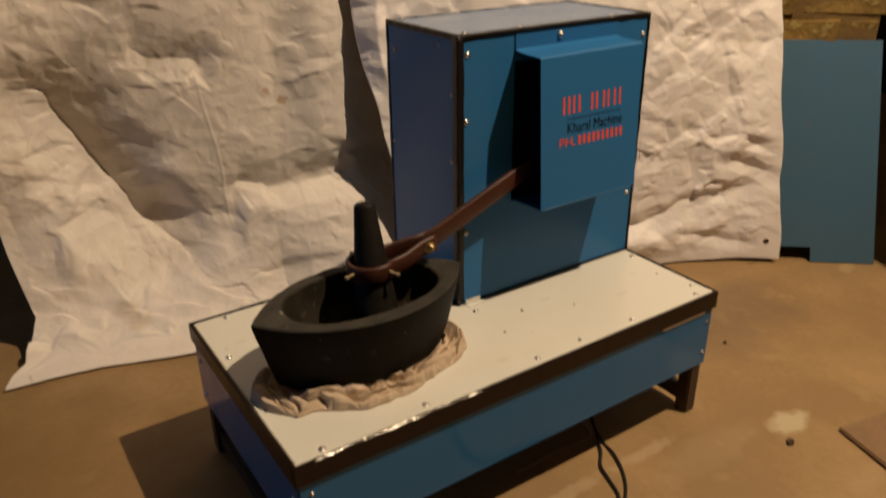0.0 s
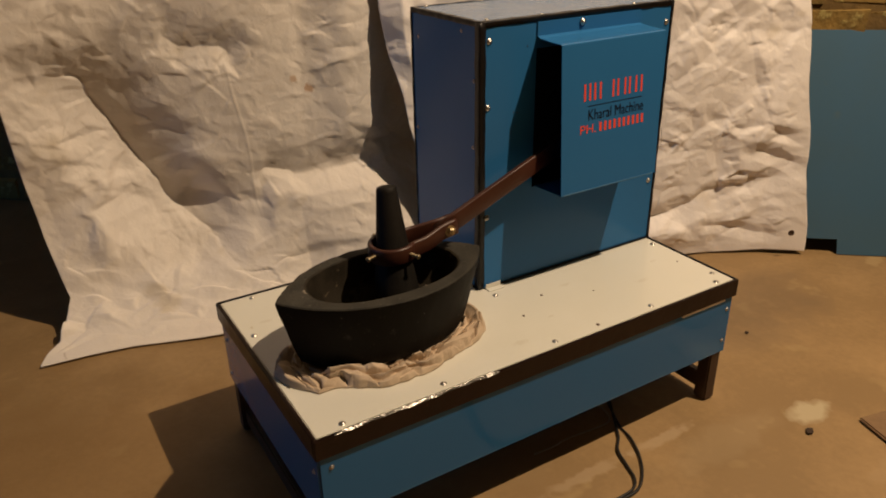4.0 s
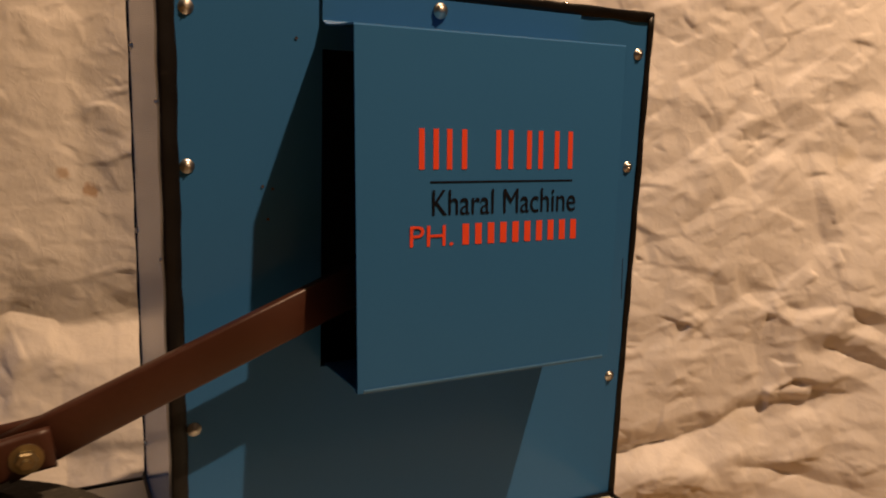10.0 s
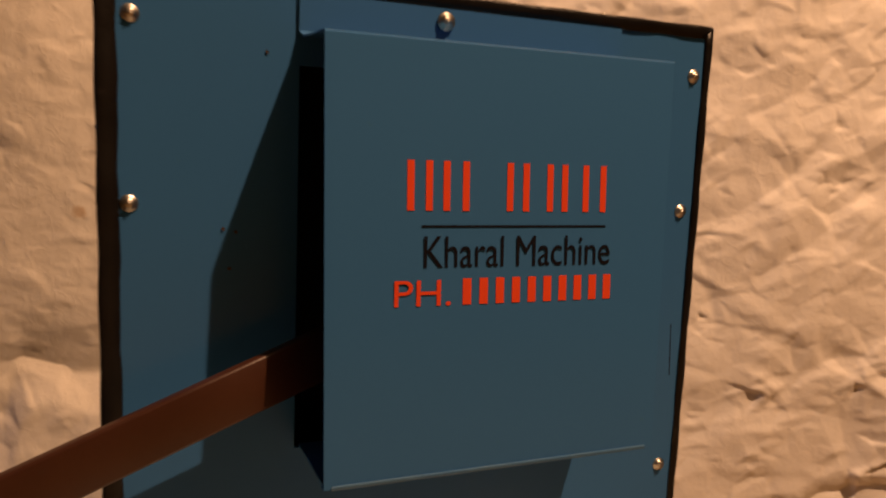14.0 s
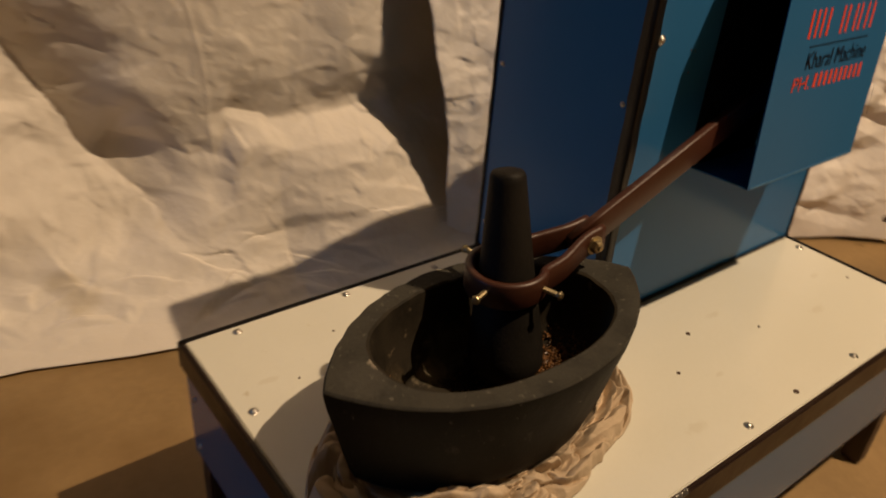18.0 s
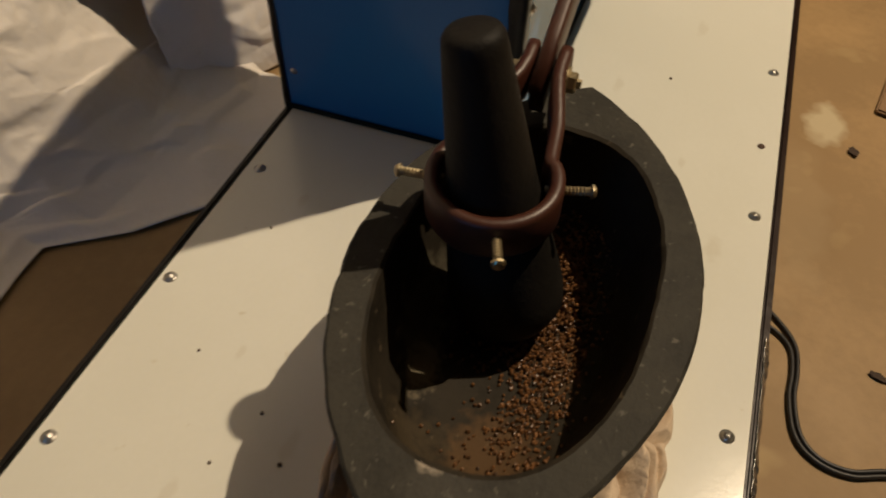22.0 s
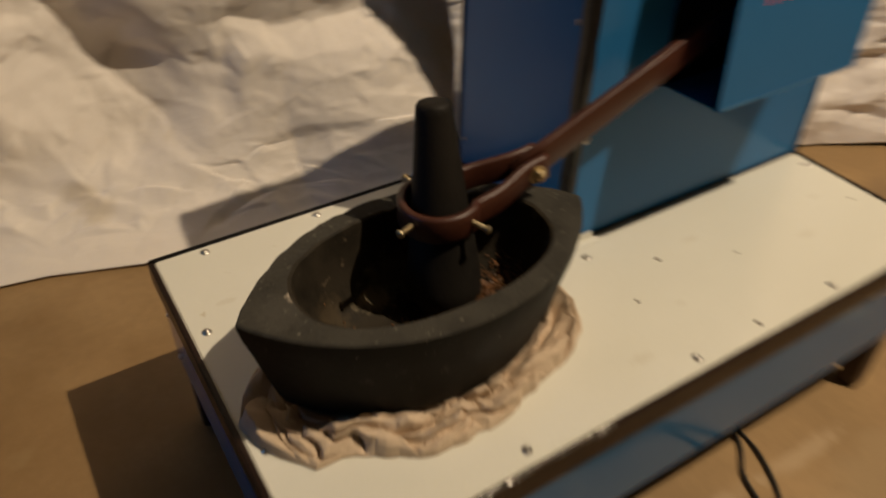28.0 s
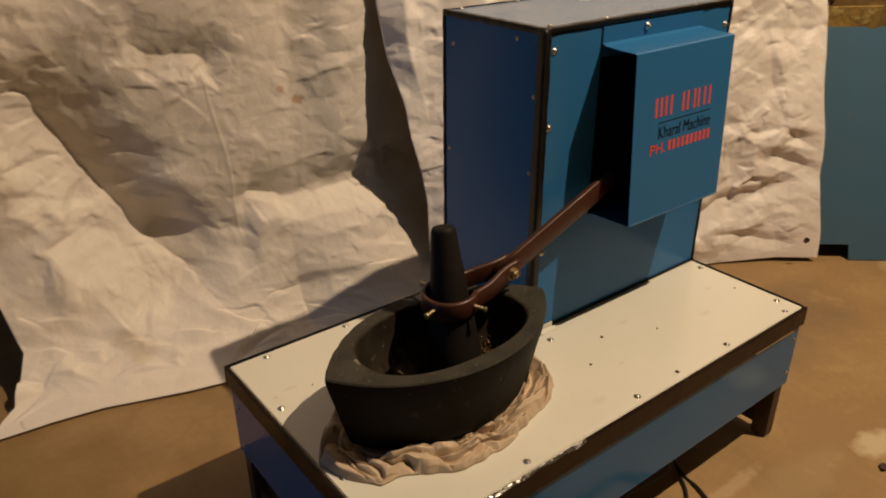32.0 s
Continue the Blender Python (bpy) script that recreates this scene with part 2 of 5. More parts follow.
M["pestle"] = surface("pestle_stone", (0.0085, 0.0075, 0.0062), (0.016, 0.0138, 0.0112), 20, 0.6, 0.25, 240, spec=0.14)
M["grain"] = surface("seed", (0.085, 0.037, 0.014), (0.19, 0.09, 0.032), 160, 0.34, 0.1, 500, rough_var=0.08, spec=0.4)
M["rag"] = extra_bump(surface("rag_cloth", (0.60, 0.475, 0.345), (0.47, 0.365, 0.255), 14, 0.9, 0.35, 420, rough_var=0.05,
                              spots=(0.28, 0.2, 0.13), spot_scale=18, spot_cut=0.66), 55, 0.4, 0.006, kind="NOISE")
M["sheet"] = surface("white_sheet", (0.86, 0.82, 0.785), (0.80, 0.75, 0.695), 2.2, 0.62, 0.12, 130, rough_var=0.08,
                     spots=(0.72, 0.65, 0.55), spot_scale=5, spot_cut=0.66, dist=0.001)
extra_bump(M["sheet"], 40, 0.15, 0.003)
# a little darker and yellower than the other sheet
M["yellower_sheet"] = extra_bump(surface("yellower_white_sheet", (0.79, 0.74, 0.68), (0.72, 0.66, 0.585), 2.2, 0.62, 0.12, 130, rough_var=0.08,
                                    spots=(0.64, 0.57, 0.47), spot_scale=5, spot_cut=0.64, dist=0.001), 40, 0.15, 0.003)
stain(M["yellower_sheet"], (0.423, 0.95, 0.541), 0.015, (0.42, 0.2, 0.06), 0.65, (1, 12, 1))
stain(M["yellower_sheet"], (0.384, 0.95, 0.568), 0.013, (0.45, 0.24, 0.09), 0.55, (1, 12, 1))
stain(M["yellower_sheet"], (-0.27, 0.93, 0.02), 0.008, (0.25, 0.15, 0.07), 0.7, (1, 3, 2))
M["floor"] = surface("concrete_floor", (0.365, 0.235, 0.105), (0.215, 0.135, 0.056), 3.6, 0.62, 0.2, 60, rough_var=0.14,
                     spots=(0.35, 0.24, 0.11), spot_scale=7, spot_cut=0.63, dist=0.003)
extra_bump(M["floor"], 5, 0.12, 0.02, kind="NOISE")
mark = random.Random(44)
for _ in range(14):                                            # trodden, dusty and damp patches
    tone = mark.choice(((0.42, 0.29, 0.15), (0.20, 0.125, 0.052), (0.24, 0.15, 0.065)))
    stain(M["floor"], (mark.uniform(0.0, 1.5), mark.uniform(-0.7, 0.1), 0.0), mark.uniform(0.05, 0.16), tone, mark.uniform(0.12, 0.3),
          (mark.uniform(0.8, 2.0), mark.uniform(0.4, 1.0), 1), mark.uniform(14, 32))
stain(M["floor"], (1.02, -0.135, 0.0), 0.062, (0.50, 0.42, 0.27), 0.85, (1.0, 0.62, 1), 25)
stain(M["floor"], (0.70, -0.032, 0.0), 0.085, (0.50, 0.38, 0.24), 0.4, (1.3, 0.2, 1), 45)
stain(M["floor"], (0.51, -0.028, 0.0), 0.085, (0.50, 0.38, 0.24), 0.35, (1.4, 0.22, 1), 45)
stain(M["floor"], (0.80, -0.10, 0.0), 0.11, (0.40, 0.30, 0.17), 0.22, (1.8, 0.5, 1), 18)
# broad darker, more orange area of floor left of the stand
stain(M["floor"], (-0.35, 0.30, 0.0), 0.55, (0.19, 0.105, 0.034), 0.45, (1.0, 1.2, 1), 9)
stain(M["floor"], (1.25, 0.22, 0.0), 0.25, (0.15, 0.10, 0.055), 0.5, (1.4, 0.7, 1), 8)
M["wall"] = surface("mortar_wall", (0.20, 0.125, 0.036), (0.12, 0.072, 0.022), 7, 0.9, 0.5, 40, dist=0.01)
M["brick"] = surface("old_brick", (0.29, 0.18, 0.042), (0.13, 0.085, 0.022), 13, 0.9, 0.6, 45, per_piece=0.25, dist=0.012,
                     spots=(0.34, 0.27, 0.09), spot_scale=22, spot_cut=0.58)
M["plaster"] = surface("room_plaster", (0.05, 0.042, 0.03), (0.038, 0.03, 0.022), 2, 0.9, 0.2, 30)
M["chip"] = surface("dry_leaf_brown", (0.05, 0.027, 0.014), (0.025, 0.014, 0.008), 60, 0.8, 0.3, 300)
M["slab"] = surface("brown_board", (0.27, 0.165, 0.08), (0.16, 0.095, 0.045), 12, 0.7, 0.3, 90)
M["red"] = surface("red_vinyl", (0.88, 0.085, 0.038), (0.82, 0.075, 0.034), 20, 0.4, 0.0, 100)
M["black_vinyl"] = surface("black_vinyl", (0.007, 0.008, 0.013), (0.010, 0.011, 0.017), 20, 0.4, 0.0, 100, spec=0.1)
M["wire"] = surface("pale_wire", (0.40, 0.34, 0.25), (0.30, 0.25, 0.18), 30, 0.5, 0.1, 200)
M["cord"] = surface("rubber_cord", (0.014, 0.013, 0.013), (0.022, 0.02, 0.019), 30, 0.45, 0.1, 200)


# ---------------------------------------------------------------- mesh helpers
def finish(name, bm, material, smooth=False):
    me = bpy.data.meshes.new(name)
    bmesh.ops.recalc_face_normals(bm, faces=bm.faces)
    bm.to_mesh(me)
    bm.free()
    me.materials.append(material)
    if smooth:
        me.polygons.foreach_set("use_smooth", [True] * len(me.polygons))
    return me


def part(name, bm, material=None, parent=None, label="", smooth=False):
    ob = new(name, finish(name, bm, material, smooth) if isinstance(bm, bmesh.types.BMesh) else bm)
    ob.parent = parent
    if label:
        tagged(ob, label)
    return ob


def thing(name, label, category, group="", kind="", at=(0, 0, 0)):
    e = new(name)
    e.empty_display_size = 0.05
    e.location = at
    return tagged(e, label, category, group, kind)


def box(lo, hi, bevel=0.0, bm=None, seg=2):
    """A box between two corners, with rounded edges."""
    own = bmesh.new()
    bmesh.ops.create_cube(own, size=1.0)
    for v in own.verts:
        v.co = Vector([lo[i] + (v.co[i] + 0.5) * (hi[i] - lo[i]) for i in range(3)])
    if bevel:
        bmesh.ops.bevel(own, geom=own.edges[:], offset=bevel, segments=seg, affect="EDGES")
    if bm is None:
        return own
    me = bpy.data.meshes.new("tmp")
    own.to_mesh(me)
    own.free()
    bm.from_mesh(me)
    bpy.data.meshes.remove(me)
    return bm


def lathe(profile, steps=32, bm=None):
    """A turned solid from (radius, height) pairs, about the z axis; radius 0 closes an end."""
    bm = bm or bmesh.new()
    rings = []
    for r, z in profile:
        if r <= 1e-6:
            rings.append([bm.verts.new((0, 0, z))])
        else:
            rings.append([bm.verts.new((r * math.cos(2 * math.pi * i / steps), r * math.sin(2 * math.pi * i / steps), z)) for i in range(steps)])
    for a, b in zip(rings, rings[1:]):
        for i in range(steps):
            j = (i + 1) % steps
            f = [a[i % len(a)], a[j % len(a)], b[j % len(b)], b[i % len(b)]]
            f = list(dict.fromkeys(f))
            if len(f) > 2:
                bm.faces.new(f)
    return bm


def sweep(points, section, up=(0, 0, 1), closed=False, bm=None):
    """A band or tube: a section of (side, up) pairs drawn along a line of points."""
    bm = bm or bmesh.new()
    pts = [Vector(p) for p in points]
    rings, n = [], len(pts)
    for i, p in enumerate(pts):
        a = pts[(i - 1) % n] if closed or i else pts[0]
        b = pts[(i + 1) % n] if closed or i < n - 1 else pts[-1]
        t = (b - a).normalized()
        s = t.cross(Vector(up)).normalized()
        u = s.cross(t).normalized()
        rings.append([bm.verts.new(p + s * x + u * y) for x, y in section])
    k = len(section)
    for i in range(n if closed else n - 1):
        a, b = rings[i], rings[(i + 1) % n]
        for j in range(k):
            bm.faces.new((a[j], a[(j + 1) % k], b[(j + 1) % k], b[j]))
    if not closed:
        bm.faces.new(rings[0])
        bm.faces.new(rings[-1][::-1])
    return bm


def circle(r, k=8):
    return [(r * math.cos(2 * math.pi * i / k), r * math.sin(2 * math.pi * i / k)) for i in range(k)]


def rounded(w, h, r=0.002):
    """A flat-bar section with rounded corners."""
    out = []
    for cx, cy, a0 in ((w / 2 - r, h / 2 - r, 0), (-w / 2 + r, h / 2 - r, 90), (-w / 2 + r, -h / 2 + r, 180), (w / 2 - r, -h / 2 + r, 270)):
        for a in (0, 45, 90):
            out.append((cx + r * math.cos(radians(a0 + a)), cy + r * math.sin(radians(a0 + a))))
    return out


def spline(points, per=8):
    """A smooth line through points."""
    p = [Vector(q) for q in points]
    out = []
    for i in range(len(p) - 1):
        a, b, c, d = p[max(i - 1, 0)], p[i], p[i + 1], p[min(i + 2, len(p) - 1)]
        for k in range(per):
            t = k / per
            out.append(0.5 * (2 * b + (c - a) * t + (2 * a - 5 * b + 4 * c - d) * t * t + (3 * b - a - 3 * c + d) * t ** 3))
    return out + [p[-1]]


def grid(name, fn, nu, nv, material, thick=0.0):
    """A sheet of nu by nv cells from a function of (u, v) arrays in 0..1, with a real thickness."""
    u, v = np.meshgrid(np.linspace(0, 1, nu + 1), np.linspace(0, 1, nv + 1), indexing="ij")
    co = fn(u, v)
    if thick:
        du, dv = np.gradient(co, axis=0), np.gradient(co, axis=1)
        nn = np.cross(du, dv)
        nn /= np.linalg.norm(nn, axis=2, keepdims=True) + 1e-9
        co = np.concatenate([co, co + nn * thick], axis=0)
    idx = np.arange((nu + 1) * (nv + 1)).reshape(nu + 1, nv + 1)
    f = np.stack([idx[:-1, :-1], idx[1:, :-1], idx[1:, 1:], idx[:-1, 1:]], -1).reshape(-1, 4)
    faces = f.tolist()
    if thick:
        n = idx.size
        faces += (f[:, ::-1] + n).tolist()
        rim = np.concatenate([idx[:, 0], idx[-1, 1:], idx[-2::-1, -1], idx[0, -2:0:-1]])
        nxt = np.roll(rim, -1)
        faces += np.stack([nxt, rim, rim + n, nxt + n], -1).tolist()
    me = bpy.data.meshes.new(name)
    me.from_pydata(co.reshape(-1, 3).tolist(), [], faces)
    me.materials.append(material)
    me.polygons.foreach_set("use_smooth", [True] * len(me.polygons))
    me.update()
    return me


def facet(a, b, size, seed, warp=0.3, pull=1.0, turn=0.0):
    """Height of creased cloth at (a, b) metres: flat facets of a given size that meet in sharp creases, about -0.5 to 0.5."""
    ca, sa = math.cos(turn), math.sin(turn)
    p, q = (a * ca + b * sa) / size / pull, (b * ca - a * sa) / size
    p, q = p + warp * np.sin(0.61 * q + seed) + 0.5 * warp * np.sin(1.3 * q + 0.4 * p), q + warp * np.sin(0.53 * p + 3 * seed) + 0.5 * warp * np.sin(1.1 * p - 0.5 * q)
    q = q * 1.155
    p = p + 0.5 * q
    i, j = np.floor(p).astype(int), np.floor(q).astype(int)
    f, g = p - i, q - j
    table = np.random.RandomState(seed).rand(97, 89) - 0.5

    def at(di, dj):
        return table[(i + di) % 97, (j + dj) % 89]
    low = f + g < 1
    return np.where(low, at(0, 0) * (1 - f - g) + at(1, 0) * f + at(0, 1) * g, at(1, 1) * (f + g - 1) + at(0, 1) * (1 - f) + at(1, 0) * (1 - g))


def crushed(a, b, size, seed, pull=1.0, turn=0.0):
    """Height of crushed cloth at (a, b) metres: flat triangles of about the given size and uneven shape, about -0.5 to 0.5."""
    ca, sa = math.cos(turn), math.sin(turn)
    p, q = (a * ca + b * sa) / pull, b * ca - a * sa
    lo, hi = np.array([p.min(), q.min()]) - size, np.array([p.max(), q.max()]) + size
    rng = np.random.RandomState(seed)
    count = int((hi - lo).prod() / size ** 2)
    pts = np.concatenate([lo + rng.rand(count, 2) * (hi - lo), [lo - size, (lo[0] - size, hi[1] + size), (hi[0] + size, lo[1] - size), hi + size]])
    hgt = np.concatenate([rng.rand(count) - 0.5, np.zeros(4)])
    co, _, tris, orig, _, _ = delaunay_2d_cdt([Vector(w) for w in pts.tolist()], [], [], 0, 1e-6)
    hs = [hgt[o[0]] if o else 0.0 for o in orig]
    step = max(size / 22, 0.0012)
    nx, ny = int((hi[0] - lo[0]) / step) + 2, int((hi[1] - lo[1]) / step) + 2
    img = np.zeros((nx, ny))
    for t in tris:
        (x0, y0), (x1, y1), (x2, y2) = [((co[k].x - lo[0]) / step, (co[k].y - lo[1]) / step) for k in t]
        det = (y1 - y2) * (x0 - x2) + (x2 - x1) * (y0 - y2)
        i0, i1 = max(0, int(min(x0, x1, x2))), min(nx, int(max(x0, x1, x2)) + 2)
        j0, j1 = max(0, int(min(y0, y1, y2))), min(ny, int(max(y0, y1, y2)) + 2)
        if abs(det) < 1e-9 or i1 <= i0 or j1 <= j0:
            continue
        gx, gy = np.mgrid[i0:i1, j0:j1]
        u = ((y1 - y2) * (gx - x2) + (x2 - x1) * (gy - y2)) / det
        v = ((y2 - y0) * (gx - x2) + (x0 - x2) * (gy - y2)) / det
        inside = (u >= -1e-6) & (v >= -1e-6) & (u + v <= 1 + 1e-6)
        img[i0:i1, j0:j1] = np.where(inside, u * hs[t[0]] + v * hs[t[1]] + (1 - u - v) * hs[t[2]], img[i0:i1, j0:j1])
    fx, fy = np.clip((p - lo[0]) / step, 0, nx - 1.001), np.clip((q - lo[1]) / step, 0, ny - 1.001)
    i, j = fx.astype(int), fy.astype(int)
    f, g = fx - i, fy - j
    return (img[i, j] * (1 - f) + img[i + 1, j] * f) * (1 - g) + (img[i, j + 1] * (1 - f) + img[i + 1, j + 1] * f) * g


def creases(a, b, count, seed, lo, hi, long, wide, lean=0.0):
    """A scatter of single creases: short ridges with one steep and one slack side."""
    rng = np.random.RandomState(seed)
    out = np.zeros(a.shape)
    for _ in range(count):
        ca, cb = lo[0] + rng.rand() * (hi[0] - lo[0]), lo[1] + rng.rand() * (hi[1] - lo[1])
        t = lean + (rng.rand() - 0.5) * 2.0
        L, W, k = long * (0.5 + rng.rand()), wide * (0.6 + 0.8 * rng.rand()), rng.choice([-1, 1])
        da, db = a - ca, b - cb
        e, f = (da * math.cos(t) + db * math.sin(t)) / L, (db * math.cos(t) - da * math.sin(t)) / W
        f = f + 0.8 * e * e
        f = np.where(f * k > 0, f * 0.35, f * 1.6)
        out += np.clip(1 - np.abs(e), 0, 1) * np.clip(1 - np.abs(f), 0, 1) * (0.4 + 0.6 * rng.rand())
    return out


def value_noise(a, b, seed):
    """Smooth noise at (a, b), about 0 to 1, one lump to a unit."""
    table = np.random.RandomState(seed).rand(61, 67)
    i, j = np.floor(a).astype(int), np.floor(b).astype(int)
    f, g = a - i, b - j
    f, g = f * f * (3 - 2 * f), g * g * (3 - 2 * g)

    def at(di, dj):
        return table[(i + di) % 61, (j + dj) % 67]
    return (at(0, 0) * (1 - f) + at(1, 0) * f) * (1 - g) + (at(0, 1) * (1 - f) + at(1, 1) * f) * g


def overhang(x, z, p0, p1, w0, w1, slope, back):
    """Depth of cloth under a crest from p0 to p1: it falls back over a width (w0 to w1), then comes forward again."""
    ex, ez = p1[0] - p0[0], p1[1] - p0[1]
    L = math.hypot(ex, ez)
    ex, ez = ex / L, ez / L
    nx, nz = (ez, -ex) if ex > 0 else (-ez, ex)
    u = ((x - p0[0]) * ex + (z - p0[1]) * ez) / L
    d = (x - p0[0]) * nx + (z - p0[1]) * nz
    w = np.maximum(w0 + (w1 - w0) * np.clip(u, 0, 1), 0.004)
    t = d / w
    fall = np.where(t < 0, 0.0, np.where(t < 1, np.clip(t, 0, 1) ** 1.5, np.clip(1 - (t - 1) * w / back, 0, 1)))
    return -slope * w * fall * rise(u, -0.12, 0.12) * (1 - rise(u, 0.92, 1.12))


def rise(x, a, b):
    t = np.clip((x - a) / (b - a), 0, 1)
    return t * t * (3 - 2 * t)


# ---------------------------------------------------------------- the room
def room():
    bm = bmesh.new()
    n = 60
    vs = [[bm.verts.new((-4 + 8.0 * i / n, -4 + 8.0 * j / n, -0.004 * (1 + math.sin(i * 1.7) * math.cos(j * 2.1)) * 0.5)) for j in range(n + 1)] for i in range(n + 1)]
    for i in range(n):
        for j in range(n):
            bm.faces.new((vs[i][j], vs[i + 1][j], vs[i + 1][j + 1], vs[i][j + 1]))
    fl = part("floor", bm, M["floor"], smooth=True)
    tagged(fl, "worn brown concrete floor with pale patches and stains", "floor", kind="structure")
    # added plain walls and ceiling enclose the bounced light; dark plaster keeps it weak
    for name, lo, hi, mt, lab in (
            ("ceiling", (-4, -4, 3.5), (4, 4, 3.7), "plaster", "plain dusty plaster ceiling added to close the room"),
            ("wall_south", (-4, -4.2, 0), (4, -4, 3.5), "plaster", "plain dark plaster wall added to close the room"),
            ("wall_west", (-4.2, -4, 0), (-4, 0.65, 3.5), "plaster", "plain plaster wall added to close the room"),
            ("wall_west_far", (-4.2, 1.85, 0), (-4, 4, 3.5), "plaster", "plain plaster wall added to close the room"),
            ("wall_west_sill", (-4.2, 0.65, 0), (-4, 1.85, 0.9), "plaster", "plain plaster wall added under an unseen opening"),
            ("wall_west_head", (-4.2, 0.65, 2.1), (-4, 1.85, 3.5), "plaster", "plain plaster wall added over an unseen opening"),
            ("wall_east", (4, -4, 0), (4.2, 4, 3.5), "plaster", "plain plaster wall added to close the room"),
            ("wall_north", (-4, 4, 0), (4, 4.2, 3.5), "plaster", "plain plaster wall added at the far end"),
            # out-of-view wall, added to block the lamp from the recess on the right
            ("wall_jamb", (1.73, -0.36, 0), (3.999, -0.24, 2.45), "plaster", "unseen plain wall added to shade the recess")):
        w = part(name, box(lo, hi), M[mt])
        tagged(w, lab, "ceiling" if name == "ceiling" else "wall", kind="structure")


WALL_A, WALL_U = Vector((1.945, 0.35, 0)), Vector((-0.768, 0.64, 0)).normalized()
WALL_N = Vector((-WALL_U.y, WALL_U.x, 0)) * -1
if WALL_N.y > 0:
    WALL_N = -WALL_N


def brick_wall():
    """The old brick wall behind the sheets: a bed of mortar with bricks that stand proud of it."""
    core = bmesh.new()
    back = -WALL_N * 0.25
    c = [WALL_A + WALL_N * 0.0335, WALL_A + WALL_U * 4.2 + WALL_N * 0.0335, WALL_A + WALL_U * 4.2 + back, WALL_A + back]
    lo = [core.verts.new(p) for p in c]
    hi = [core.verts.new(p + Vector((0, 0, 3.498))) for p in c]
    core.faces.new(lo[::-1])
    core.faces.new(hi)
    for i in range(4):
        core.faces.new((lo[i], lo[(i + 1) % 4], hi[(i + 1) % 4], hi[i]))
    w = part("wall_brick", core, M["wall"])
    tagged(w, "old ochre brick wall with deep uneven joints", "wall", kind="structure")
    return w


def bricks(w):
    shapes = []
    for k in range(6):
        rng = random.Random(40 + k)
        bm = box((-0.112, -0.03, -0.035), (0.112, 0.03, 0.035), 0.009, seg=1)
        for v in bm.verts:
            v.co += Vector([rng.uniform(-0.006, 0.006) for _ in range(3)])
        shapes.append(finish("brick", bm, M["brick"]))
    turn = Matrix.Rotation(math.atan2(WALL_U.y, WALL_U.x), 4, "Z")
    rng = random.Random(9)
    # bricks stand clear of the mortar only past the two ends of the sheets
    for row in range(20):
        for col in range(-1, 18):
            s = 0.115 + col * 0.238 + (0.119 if row % 2 else 0.0) - 0.02
            if s < -0.03 or 1.15 < s < 1.65 or s > 3.9:
                continue
            p = WALL_A + WALL_U * (s if s > 0.05 else 0.06) + Vector((0, 0, 0.045 + row * 0.085)) + WALL_N * (0.004 + rng.uniform(-0.004, 0.005))
            b = new("brick", shapes[rng.randrange(6)])
            b.parent = w
            b.matrix_local = Matrix.Translation(p) @ turn @ Matrix.Rotation(rng.uniform(-0.02, 0.02), 4, "Y") @ Matrix.Diagonal(
                (rng.uniform(0.98, 1.05) * (0.5 if s < 0.05 else 1), 1, rng.uniform(1.08, 1.20), 1))


